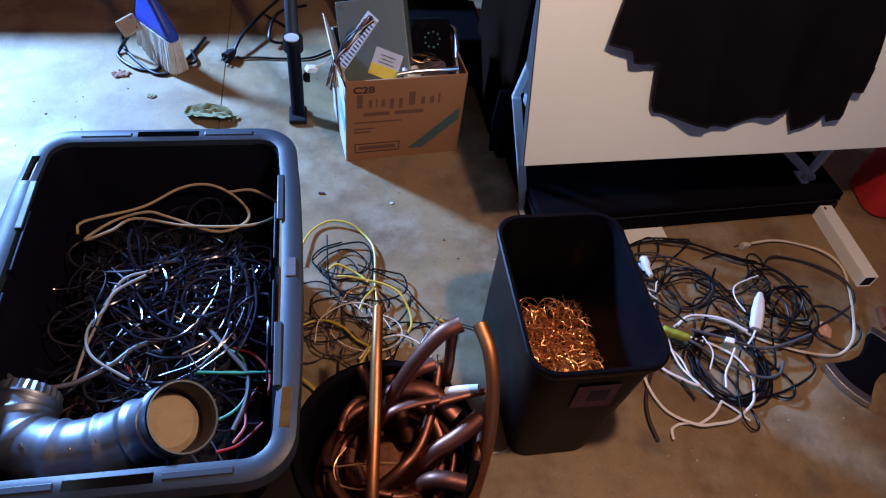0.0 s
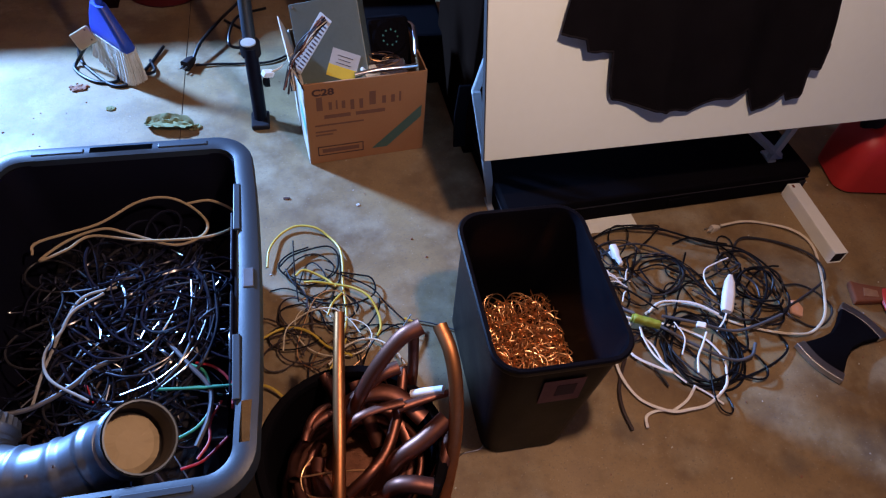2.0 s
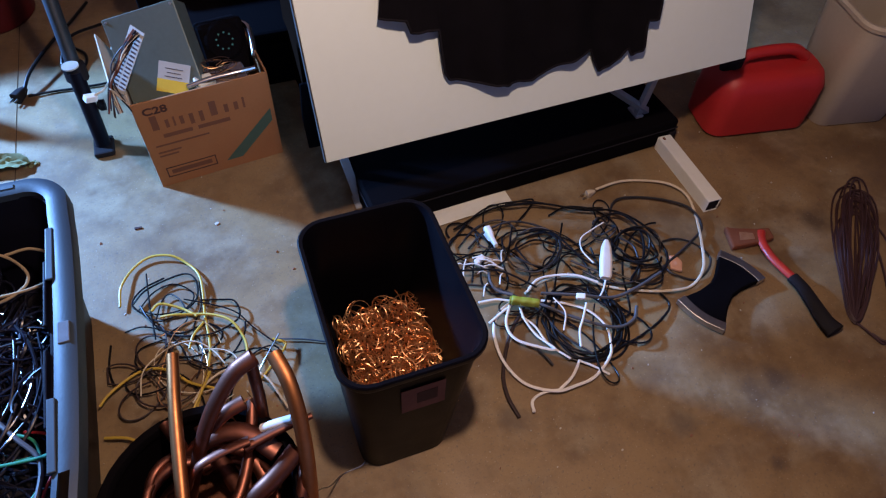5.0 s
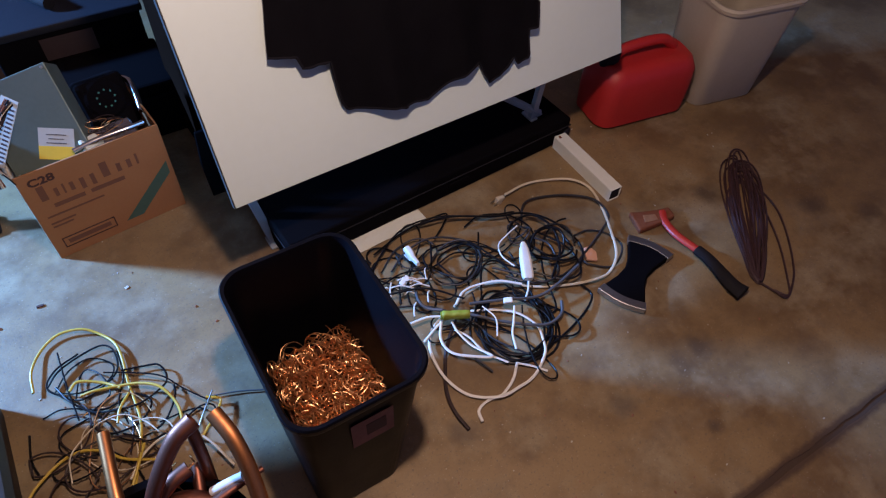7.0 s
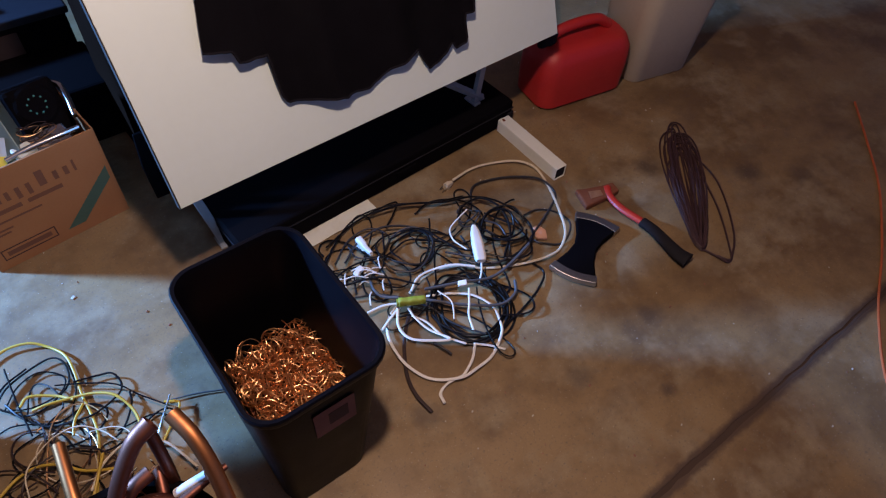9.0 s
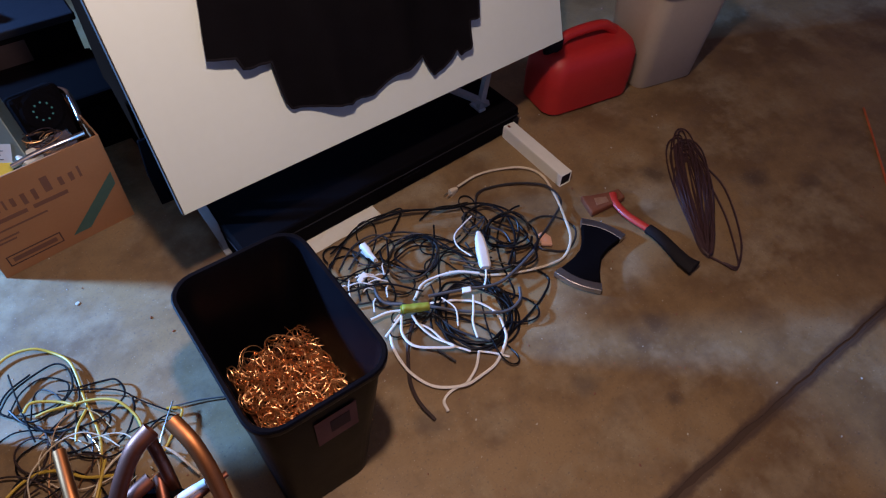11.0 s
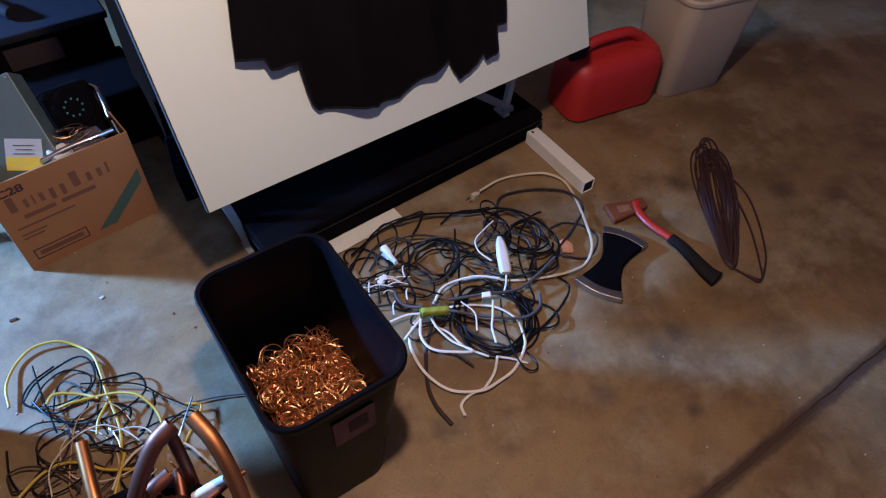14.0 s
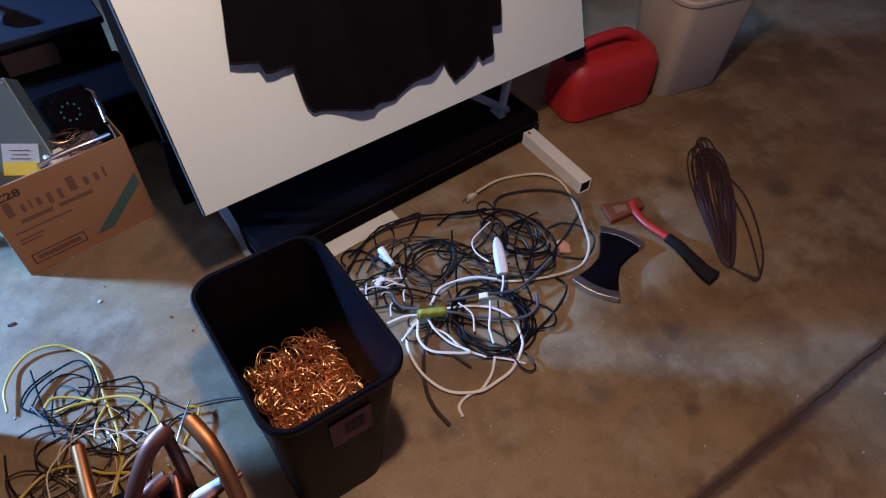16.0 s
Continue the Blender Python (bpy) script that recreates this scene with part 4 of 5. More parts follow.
# white cords bound with tape
W1 = [(0.825, 0.701), (0.785, 0.682), (0.756, 0.649), (0.741, 0.598), (0.742, 0.543), (0.767, 0.485), (0.823, 0.445), (0.875, 0.443), (0.927, 0.45), (0.981, 0.481), (1.003, 0.512), (1.018, 0.562), (0.995, 0.614), (0.951, 0.653), (0.898, 0.682)]
for pts, z, r in ((W1, 0.009, 0.0036), ([(0.843, 0.445), (0.796, 0.453), (0.765, 0.444), (0.755, 0.416)], 0.005, 0.0036), ([(0.91, 0.497), (0.874, 0.465), (0.827, 0.444)], 0.010, 0.0034),
                  ([(0.91, 0.498), (0.937, 0.475), (0.964, 0.445)], 0.006, 0.0034), ([(0.866, 0.703), (0.904, 0.728), (0.948, 0.73), (1.002, 0.71), (1.05, 0.673)], 0.030, 0.0034),
                  ([(0.813, 0.688), (0.785, 0.642), (0.79, 0.599), (0.83, 0.56), (0.868, 0.541), (0.843, 0.591), (0.832, 0.639), (0.836, 0.673)], 0.015, 0.0036),
                  ([(0.83, 0.65), (0.85, 0.615), (0.861, 0.561), (0.891, 0.507)], 0.012, 0.0034), ([(0.74, 0.712), (0.785, 0.708), (0.816, 0.696)], 0.028, 0.0036), ([(0.745, 0.655), (0.792, 0.677), (0.82, 0.687)], 0.018, 0.0034),
                  ([(0.989, 0.623), (0.962, 0.588), (0.939, 0.56), (0.919, 0.518)], 0.034, 0.0028), ([(0.92, 0.665), (0.93, 0.62), (0.905, 0.575)], 0.030, 0.0022)):
    floor_cable("white_cable", pts, z, r, "white", "white flat cord bound with lime tape on the floor", "white cords", 0.006, 0.55, 1.0)
floor_cable("extension_cable", [(0.866, 0.71), (0.913, 0.732), (0.966, 0.732), (1.024, 0.707), (1.08, 0.666), (1.158, 0.623), (1.229, 0.597), (1.292, 0.599), (1.347, 0.634), (1.384, 0.698), (1.432, 0.792), (1.451, 0.872), (1.42, 0.927), (1.352, 0.971), (1.284, 0.982), (1.208, 0.972)],
            0.008, 0.0038, "beige", "off-white flat cord with a two-pin plug, curled on the concrete", "", 0.010, 0.75, 2.0)
for pts, z in (([(0.802, 0.796), (0.791, 0.759), (0.801, 0.733), (0.829, 0.707)], 0.028), ([(0.897, 0.688), (0.98, 0.652), (1.064, 0.621), (1.135, 0.626), (1.216, 0.646)], 0.030), ([(0.886, 0.665), (0.944, 0.604), (1.027, 0.549), (1.082, 0.549), (1.109, 0.58)], 0.020)):
    floor_cable("grey_cable", pts, z, 0.0040, "grey", "grey flat cord bound with lime tape", "grey cords")
floor_cable("brown_cable", [(0.849, 0.678), (0.797, 0.63), (0.762, 0.586), (0.727, 0.524), (0.715, 0.471), (0.72, 0.417)], 0.006, 0.0046, "brown", "dark brown rubber cord end on the concrete", "", 0.003)
floor_cable("white_cable", [(1.15, 0.835), (1.109, 0.822), (1.068, 0.806), (1.051, 0.768), (1.059, 0.722)], 0.044, 0.0020, "white", "thin white lead looped round the adapter", "white cords", 0.004)
plug = thing("cord_plug", pose(1.190, 0.968, 0.011, 0, 0, 190), "cream two-pin plug at the cord's end", "plug")
part("housing", loft([round_rect(0.010, 0.010, 0.003, 0), round_rect(0.024, 0.015, 0.005, 0.015), round_rect(0.028, 0.016, 0.005, 0.03)], close_first=True, close_last=True), "beige", plug, smooth=True).matrix_basis = pose(-0.015, 0, 0, 0, 90, 0)
for s in (-1, 1):
    part("prong", block((0.017, 0.0015, 0.006), (0.024, s * 0.0065, 0)), "steel", plug)
for i in range(12):
    p = Vector((0.72 + rnd.uniform(0, 0.13), 0.745 + rnd.uniform(0, 0.10), 0.035 + rnd.uniform(-0.01, 0.012)))
    a, ln = rnd.choice((rnd.uniform(-0.7, -0.2), rnd.uniform(0.6, 1.3))), rnd.uniform(0.014, 0.034)
    d = Vector((math.cos(a), math.sin(a), rnd.uniform(-0.1, 0.1))) * ln
    cord("white_wire", [p - d, p + Vector((0, 0.006, 0.004)), p + d], 0.0019, "white", "short white wire offcut in the tangle", "wire", steps=5, group="white offcuts", seg=6)
wrap = loft([round_rect(0.020, 0.016, 0.006, z, 4) for z in (0, 0.004)] + [round_rect(0.024 + 0.003 * math.sin(k * 1.9), 0.019 + 0.002 * math.cos(k * 2.3), 0.008, 0.006 + 0.0085 * k, 4) for k in range(8)] + [round_rect(0.020, 0.016, 0.006, 0.072, 4)], close_first=True, close_last=True)
wrap.transform(pose(0.812, 0.690, 0.042, 0, 90, -27))
tagged(part("tape_wrap", wrap, "tape", smooth=True), "lime green tape wrapped round the cords", "tape")
brick = thing("power_adapter", pose(1.094, 0.718, 0.045, 6, -8, 62) @ Matrix.Diagonal((0.92, 0.82, 0.82, 1)), "slim white mains adapter lying on the tangle", "adapter")
part("housing", loft([round_rect(0.020, 0.030, 0.007, -0.055), round_rect(0.026, 0.038, 0.010, -0.045), round_rect(0.026, 0.040, 0.011, 0.005), round_rect(0.022, 0.032, 0.010, 0.045), round_rect(0.012, 0.014, 0.005, 0.068)], close_first=True, close_last=True), "white", brick, smooth=True).matrix_basis = pose(0, 0, 0, 0, 90, 0)
part("cable_stub", tube(spline([(-0.06, 0, 0), (-0.085, 0.003, -0.01), (-0.11, 0.012, -0.03)], 5), 0.003, 6), "white", brick)
end = thing("white_plug", pose(0.850, 0.895, 0.030, 0, 12, 88), "white moulded plug on the tangle", "plug")
part("housing", loft([round_rect(0.012, 0.010, 0.003, -0.036), round_rect(0.015, 0.013, 0.004, -0.008), round_rect(0.031, 0.018, 0.006, 0.004), round_rect(0.033, 0.020, 0.006, 0.03)], close_first=True, close_last=True), "white", end, smooth=True).matrix_basis = pose(0, 0, 0, 0, 90, 0)
for s in (-1, 1):
    part("prong", block((0.016, 0.0015, 0.006), (0.037, s * 0.0065, 0)), "steel", end)
for x, y, a, w in ((0.79, 0.83, 20, 0.030), (0.985, 0.645, -30, 0.024)):
    tagged(part("connector", block((w, 0.016, 0.011), (x, y, 0.038), 0.003, (8, -10, a)), "white"), "small white plastic connector caught in the tangle", "connector", "connectors in the tangle")
tagged(part("plastic_piece", prism([(-0.025, -0.012), (0.005, -0.020), (0.028, -0.004), (0.022, 0.014), (-0.018, 0.018)], 0, 0.010, bevel=0.003), "peach"), "small peach plastic piece on the floor", "plastic piece").matrix_basis = pose(1.285, 0.672, 0.006, 6, 0, 70)
sheet = bmesh.new()
bmesh.ops.create_grid(sheet, x_segments=10, y_segments=4, size=0.5)
for v in sheet.verts:
    v.co = Vector((v.co.x * 0.235, v.co.y * 0.062, 0.003 + 0.003 * noise.noise(v.co * 4)))
bmesh.ops.solidify(sheet, geom=sheet.faces[:], thickness=0.0012)
tagged(part("paper_strip", sheet, "paper"), "cream paper strip under the edge of the tangle", "paper").matrix_basis = pose(0.848, 1.032, 0.002, 0, 0, 3)


# ---- drawing table with a cloth over it ----
LEAN_BACK, HEAD = 20.0, math.degrees(math.atan2(0.036, 1.14))
table = thing("drawing_table", pose(0.461, 0.988, 0.338, 0, 0, HEAD), "white drawing table, board tipped steeply up on grey steel legs", "table")
board = part("board", block((1.146, 0.019, 0.80), (0.573, 0.0095, 0.40), 0.0015), "board", table, "plain white laminate board")
board.matrix_basis = pose(0, 0, -0.004, -LEAN_BACK, -0.35, 0)
# edge strip carries its shade in the colour
strip = part("edge_band", block((0.0025, 0.0195, 0.80), (-0.0015, 0.0095, 0.40)), "edge", board, "brown board edge, darkened as shade")
into_table = pose(0.461, 0.988, 0.338, 0, 0, HEAD).inverted()


def steel_bar(points, wide, thick):
    """A flat steel bar through the given places."""
    rings = [[Vector(p) + Vector((dx * wide / 2, dy * thick / 2, 0)) for dx, dy in ((-1, -1), (1, -1), (1, 1), (-1, 1))] for p in points]
    bm = loft(rings, close_first=True, close_last=True)
    bmesh.ops.bevel(bm, geom=bm.edges[:], offset=0.0015, segments=1, affect="EDGES")
    bm.transform(into_table)
    return bm


part("leg", steel_bar([(0.562, 1.150, 0.0), (0.536, 1.195, 0.15), (0.503, 1.262, 0.325)], 0.024, 0.018), "leg", table, "chipped grey steel leg")
part("foot_plate", steel_bar([(0.562, 1.150, 0.0), (0.562, 1.150, 0.007)], 0.034, 0.05), "leg", table)
part("folding_strut", steel_bar([(0.503, 1.268, 0.318), (0.530, 1.300, 0.38), (0.563, 1.340, 0.455)], 0.020, 0.014), "leg", table, "folding strut from leg to board")
part("hinge_plate", steel_bar([(0.480, 1.278, 0.12), (0.476, 1.290, 0.22), (0.484, 1.300, 0.315)], 0.034, 0.010), "case", table, "dark hinge plate")
part("rear_post", tube([Vector((0.085, 0.30, -0.02)), Vector((0.085, 0.36, 0.30))], 0.012, 4), "leg", table)
x = 0.985
leg_bm = loft([[Vector((x - q + dx, 0.128 + 0.10 * q + dy, z)) for dx, dy in ((-0.010, -0.008), (0.010, -0.008), (0.010, 0.008), (-0.010, 0.008))] for q, z in ((-0.012, 0.0), (0.016, -0.246))], close_first=True, close_last=True)
part("leg", leg_bm, "leg", table, "chipped grey steel leg")
part("foot_plate", block((0.026, 0.05, 0.008), (x - 0.016, 0.14, -0.244), 0.002), "leg", table)
part("rear_post", tube([Vector((x, 0.14, -0.02)), Vector((x, 0.32, 0.36))], 0.014, 4), "leg", table)
part("brace", tube([Vector((x + 0.01, 0.125, -0.235)), Vector((x - 0.13, 0.15, -0.13)), Vector((x - 0.24, 0.18, -0.05))], 0.012, 4), "leg", table)
part("crossbar", block((0.93, 0.03, 0.03), (0.5525, 0.30, -0.045), 0.003), "leg", table)

HEM = ((0.157, 0.290), (0.195, 0.281), (0.215, 0.276), (0.221, 0.250), (0.286, 0.243), (0.289, 0.189), (0.292, 0.152), (0.303, 0.131), (0.36, 0.113), (0.433, 0.091), (0.441, 0.097), (0.50, 0.084), (0.568, 0.108),
       (0.605, 0.112), (0.659, 0.127), (0.668, 0.095), (0.680, 0.068), (0.711, 0.075), (0.74, 0.090), (0.76, 0.110), (0.768, 0.090), (0.80, 0.098), (0.806, 0.165), (0.835, 0.168), (0.841, 0.225))


def hem(u):
    for (a, p), (b, q) in zip(HEM, HEM[1:]):
        if a <= u <= b:
            return p + (q - p) * (u - a) / (b - a)
    return HEM[-1][1]


drape = bmesh.new()
NU, NV = 170, 34
grid = []
for i in range(NU + 1):
    u, col = i / NU, []
    for j in range(NV + 1):
        h = hem(0.157 + 0.684 * u) + 0.003 * noise.noise(Vector((u * 30, 1, 3)))
        v = h + (0.80 - h) * (j / NV) ** 1.2
        x = 0.157 + 0.684 * u + (max(0, v - 0.285) * 0.22) * (1 - u) + 0.006 * noise.noise(Vector((u * 3, v * 9, 2)))
        fall = 1 - j / NV
        off = 0.014 + 0.022 * fall * (0.5 + 0.5 * math.sin(u * 21 + 2 * noise.noise(Vector((u * 4, v * 3, 5))))) + 0.010 * noise.noise(Vector((u * 7, v * 5, 8))) * fall
        col.append(drape.verts.new((x, -max(0.004, off), v)))
    grid.append(col)
for i in range(NU):
    for j in range(NV):
        drape.faces.new((grid[i][j], grid[i + 1][j], grid[i + 1][j + 1], grid[i][j + 1]))
hem_line = [col[0].co.copy() for col in grid]
bmesh.ops.solidify(drape, geom=drape.faces[:], thickness=0.003)
cloth = tagged(part("black_garment", drape, "cloth", smooth=True), "black cloth garment with ragged folds hanging over the white board", "garment")
cloth.matrix_basis = pose(0.461, 0.988, 0.338, 0, 0, HEAD) @ pose(0, 0, -0.004, -LEAN_BACK, -0.35, 0)

part("hem", tube(hem_line, 0.0028, 6), "cloth", cloth, "rolled black hem", smooth=True)

case = thing("black_case", pose(1.045, 1.212, 0, 0, 0, 3.2), "long flat black case lying under the drawing table", "case")
part("shell", block((0.975, 0.34, 0.088), (0, 0.02, 0.046), 0.008), "case", case)
part("lid_seam", block((0.979, 0.344, 0.005), (0, 0.02, 0.062), 0.002), "rubber", case)
part("lock_plate", block((0.07, 0.006, 0.022), (0.05, -0.153, 0.040), 0.002), "case", case)
for s in (-1, 1):
    part("corner_cap", block((0.03, 0.03, 0.05), (s * 0.476, -0.139, 0.025), 0.006), "rubber", case)


# ---- white channel ----
channel = thing("vinyl_channel", pose(1.494, 0.946, 0, 0, 0, -1), "white square vinyl tube lying on the concrete", "tube")
for n, s, p in (("top_wall", (0.042, 0.275, 0.003), (0, 0, 0.0435)), ("bottom_wall", (0.042, 0.275, 0.003), (0, 0, 0.0015)), ("side_wall", (0.003, 0.275, 0.039), (-0.0195, 0, 0.0225)), ("side_wall", (0.003, 0.275, 0.039), (0.0195, 0, 0.0225))):
    part(n, block(s, p, 0.0008, seg=1), "pvc", channel)
part("screw", block((0.006, 0.010, 0.003), (-0.008, 0.125, 0.046)), "rust", channel)
# added black block: imitates the shade inside the open tube end
part("end_shade", block((0.0375, 0.008, 0.0375), (0, -0.131, 0.0225)), "rubber", channel, "added black block standing for the dark inside of the tube")


# ---- fuel can and beige waste basket ----
can = thing("fuel_can", pose(1.836, 1.126, 0, 0, 0, -9), "red plastic fuel can with a moulded grip", "fuel can")
part("body", loft([round_rect(0.32, 0.16, 0.04, 0.0), round_rect(0.345, 0.185, 0.05, 0.012), round_rect(0.35, 0.19, 0.05, 0.10), round_rect(0.345, 0.185, 0.05, 0.165), round_rect(0.32, 0.16, 0.05, 0.198), round_rect(0.29, 0.12, 0.045, 0.212), round_rect(0.26, 0.07, 0.03, 0.210)],
                   close_first=True, close_last=True), "petrol", can, smooth=True)
part("grip", tube(spline([(-0.12, 0, 0.215), (-0.09, 0, 0.240), (-0.02, 0, 0.250), (0.06, 0, 0.246), (0.11, 0, 0.215)], 6), 0.017, 12), "petrol", can, smooth=True)
part("filler_neck", turned([(0.026, 0), (0.026, 0.03), (0.034, 0.03), (0.034, 0.055), (0.0, 0.058)], 20), "rubber", can, "black screw cap").matrix_basis = pose(-0.135, 0, 0.190)
basket = thing("waste_basket", pose(2.170, 1.084, 0, 0, 0, -11), "beige plastic waste basket with a rolled lip", "bin")
part("body", loft([round_rect(0.25, 0.20, 0.04, 0.0), round_rect(0.26, 0.21, 0.045, 0.006), round_rect(0.31, 0.26, 0.055, 0.362), round_rect(0.302, 0.252, 0.05, 0.362), round_rect(0.252, 0.202, 0.04, 0.012)],
                   close_first=True, close_last=True), "putty", basket, smooth=True)
part("rolled_lip", loft([round_rect(0.306, 0.256, 0.053, 0.357), round_rect(0.328, 0.278, 0.06, 0.359), round_rect(0.332, 0.282, 0.06, 0.371), round_rect(0.322, 0.272, 0.058, 0.378), round_rect(0.302, 0.252, 0.05, 0.376), round_rect(0.301, 0.251, 0.05, 0.358)]), "putty", basket, smooth=True)


# ---- hatchet, double-bit axe head, cords on the right ----
hatchet = thing("hatchet", pose(1.578, 0.652, 0.012, 0, 0, 0), "small hatchet with red handle, black rubber grip and rusty head", "hatchet")
part("head", prism([(-0.118, 0.012), (-0.078, 0.008), (-0.030, 0.004), (0.012, 0.004), (0.020, 0.040), (-0.022, 0.050), (-0.070, 0.068), (-0.096, 0.082)], -0.011, 0.009, bevel=0.005), "rust", hatchet, "rusty red hatchet head")
part("head_cheek", prism([(-0.086, 0.026), (-0.045, 0.016), (-0.038, 0.036), (-0.072, 0.052)], 0.009, 0.0105, bevel=0.0006), "rust_worn", hatchet, "pale worn patch on the head")
way = spline([(-0.010, 0.035, 0.006), (-0.028, 0.005, 0.004), (-0.036, -0.05, 0.004), (-0.026, -0.125, 0.005)], 8)
part("handle", tube(way, 0.012, 10, flat=0.8), "axe_red", hatchet, smooth=True)
way = spline([(-0.026, -0.120, 0.005), (-0.024, -0.16, 0.006), (-0.030, -0.21, 0.006), (-0.036, -0.26, 0.006), (-0.032, -0.292, 0.006)], 8)
part("grip", tube(way, 0.017, 10, flat=0.8, radii=[0.017 + 0.009 * (i / (len(way) - 1)) ** 2 for i in range(len(way))]), "rubber", hatchet, "black rubber grip", smooth=True)
axe = thing("axe_head", pose(1.349, 0.558, 0.014, 0, 0, 27) @ Matrix.Diagonal((0.94, 0.94, 1, 1)), "black double-bit axe head with ground steel edges", "axe head")
out = []
for s in (-1, 1):
    arc = [(s * (0.118 + 0.012 * math.cos(a * math.pi / 2)), 0.070 * a * s) for a in [-1 + k / 5 for k in range(11)]]
    out += arc + [(s * 0.05, s * 0.045), (0.0, s * 0.036), (-s * 0.05, s * 0.045)]
part("body", prism([(x * 0.86, y * 0.9) for x, y in out], -0.010, 0.010, bevel=0.004), "case", axe, "black painted axe body")
for s in (-1, 1):
    rim_pts = [(s * (0.118 + 0.012 * math.cos(a * math.pi / 2)), 0.070 * a) for a in [-1 + k / 5 for k in range(11)]]
    inner = [(s * (0.092 + 0.012 * math.cos(a * math.pi / 2)), 0.062 * a) for a in [1 - k / 5 for k in range(11)]]
    part("cutting_edge", prism(rim_pts + inner, -0.0075, 0.0105, bevel=0.002), "steel", axe, "bright ground cutting edge")
tip, along, across = Vector((1.622, 0.374, 0)), Vector((0.67, 0.742, 0)), Vector((-0.742, 0.67, 0))
for i in range(24):
    reach, left, right, sway = 0.54 * rnd.uniform(0.70, 1.02), rnd.uniform(0.006, 0.072), rnd.uniform(0.004, 0.062), rnd.uniform(-0.012, 0.012)
    pts, zs = [], rnd.uniform(0, 6.28)
    for k in range(46):
        q = 6.283 * k / 45 + rnd.uniform(-0.02, 0.02)
        u = 0.5 * (1 - math.cos(q))
        v = (left if math.sin(q) > 0 else -right) * abs(math.sin(q)) ** 0.8 * (0.45 + 0.75 * u) + sway * u + 0.004 * math.sin(5 * u + i)
        h = 0.005 + 0.026 * (0.5 + 0.5 * math.sin(3 * u + zs)) * (0.4 + 0.6 * math.sin(math.pi * u))
        pts.append(tip + along * (reach * u + 0.006 * math.sin(i)) + across * v + Vector((0, 0, h)))
    tagged(part("brown_cable", tube(pts, 0.0027, 6), "brown_cord", smooth=True), "hank of dark brown cord lying on the concrete", "cord", "cords in the hank")
for pts in ([(1.93, 0.70), (1.909, 0.617), (1.891, 0.534), (1.832, 0.446), (1.744, 0.351), (1.679, 0.306), (1.646, 0.297), (1.636, 0.324), (1.624, 0.375)], [(1.88, 0.60), (1.836, 0.519), (1.782, 0.43), (1.7, 0.335), (1.658, 0.298), (1.64, 0.33)]):
    cord("brown_cable", lifted(pts, 0.005, 0.004), 0.003, "brown_cord", "loose loop of dark brown cord on the concrete", "cord", group="cords in the hank")
cord("orange_cable", lifted([(2.62, 0.49), (2.46, 0.35), (2.29, 0.21), (2.06, 0.07), (1.83, -0.05), (1.64, -0.19), (1.5, -0.4)], 0.004), 0.0035, "orange", "orange extension cord running along the floor", "cable")


# ---- cardboard box with computer parts ----
box = thing("cardboard_box", pose(0.058, 1.374, 0, 0, 0, 6), "open brown cardboard food carton full of computer parts", "box")
W, D, H = 0.346, 0.265, 0.288
part("front_panel", block((W, 0.005, H), (W / 2, 0.0025, H / 2), 0.001), "card", box)
part("back_panel", block((W, 0.005, H), (W / 2, D, H / 2), 0.001), "card", box)
part("side_panel", block((0.005, D - 0.004, H), (0.001, D / 2 + 0.002, H / 2), 0.001), "card_in", box)
part("side_panel", block((0.005, D - 0.004, H), (W - 0.002, D / 2 + 0.002, H / 2), 0.001), "card", box)
part("base_panel", block((W - 0.012, D - 0.012, 0.004), (W / 2, D / 2, 0.004)), "card", box)
part("flap", block((0.004, D - 0.02, 0.07), (-0.012, D / 2, H + 0.020), 0.001, (0, -22, 0)), "card_in", box, "pale raised carton flap")
t = lettering("C28", 0.030, bold=0.0009)
t.transform(Matrix.Diagonal((1.2, 1, 1, 1)))
t.transform(pose(0.020, -0.0006, H - 0.040, 90, 0, 0))
part("print_code", t, "ink", box)
x = 0.022
for k, (w, h) in enumerate(((0.034, 0.046), (0.018, 0.026), (0.010, 0.030), (0.020, 0.026), (0.022, 0.034), (0.021, 0.034), (0.036, 0.046), (0.022, 0.026), (0.022, 0.026), (0.012, 0.034))):
    z = H - 0.092 + h / 2 - (0.008 if k in (4, 5) else 0)
    part("print_shape", block((w * 0.5, 0.0008, h), (x + w / 2, -0.0004, z), 0.0002, seg=1), "ink_soft", box)
    x += w + 0.004
for k, (x0, w, z) in enumerate(((0.05, 0.075, 0.172), (0.14, 0.085, 0.172), (0.022, 0.14, 0.143), (0.022, 0.06, 0.120), (0.022, 0.05, 0.108))):
    part("print_bar", block((w, 0.0008, 0.012 if k < 2 else 0.005), (x0 + w / 2, -0.0004, z)), "ink_soft", box)
for s, p in (((0.135, 0.0008, 0.003), (0.092, -0.0004, 0.062)), ((0.135, 0.0008, 0.003), (0.092, -0.0004, 0.030)), ((0.003, 0.0008, 0.035), (0.0255, -0.0004, 0.046)), ((0.003, 0.0008, 0.035), (0.1585, -0.0004, 0.046)), ((0.11, 0.0008, 0.014), (0.092, -0.0004, 0.046))):
    part("print_frame", block(s, p), "ink_soft" if s[0] == 0.11 else "ink", box)
stripe = bmesh.new()
stripe.faces.new([stripe.verts.new((a, -0.0005, b)) for a, b in ((0.185, 0.030), (0.232, 0.030), (0.335, 0.130), (0.335, 0.172))])
part("print_stripe", stripe, "green_ink", box, "green diagonal printed stripe")
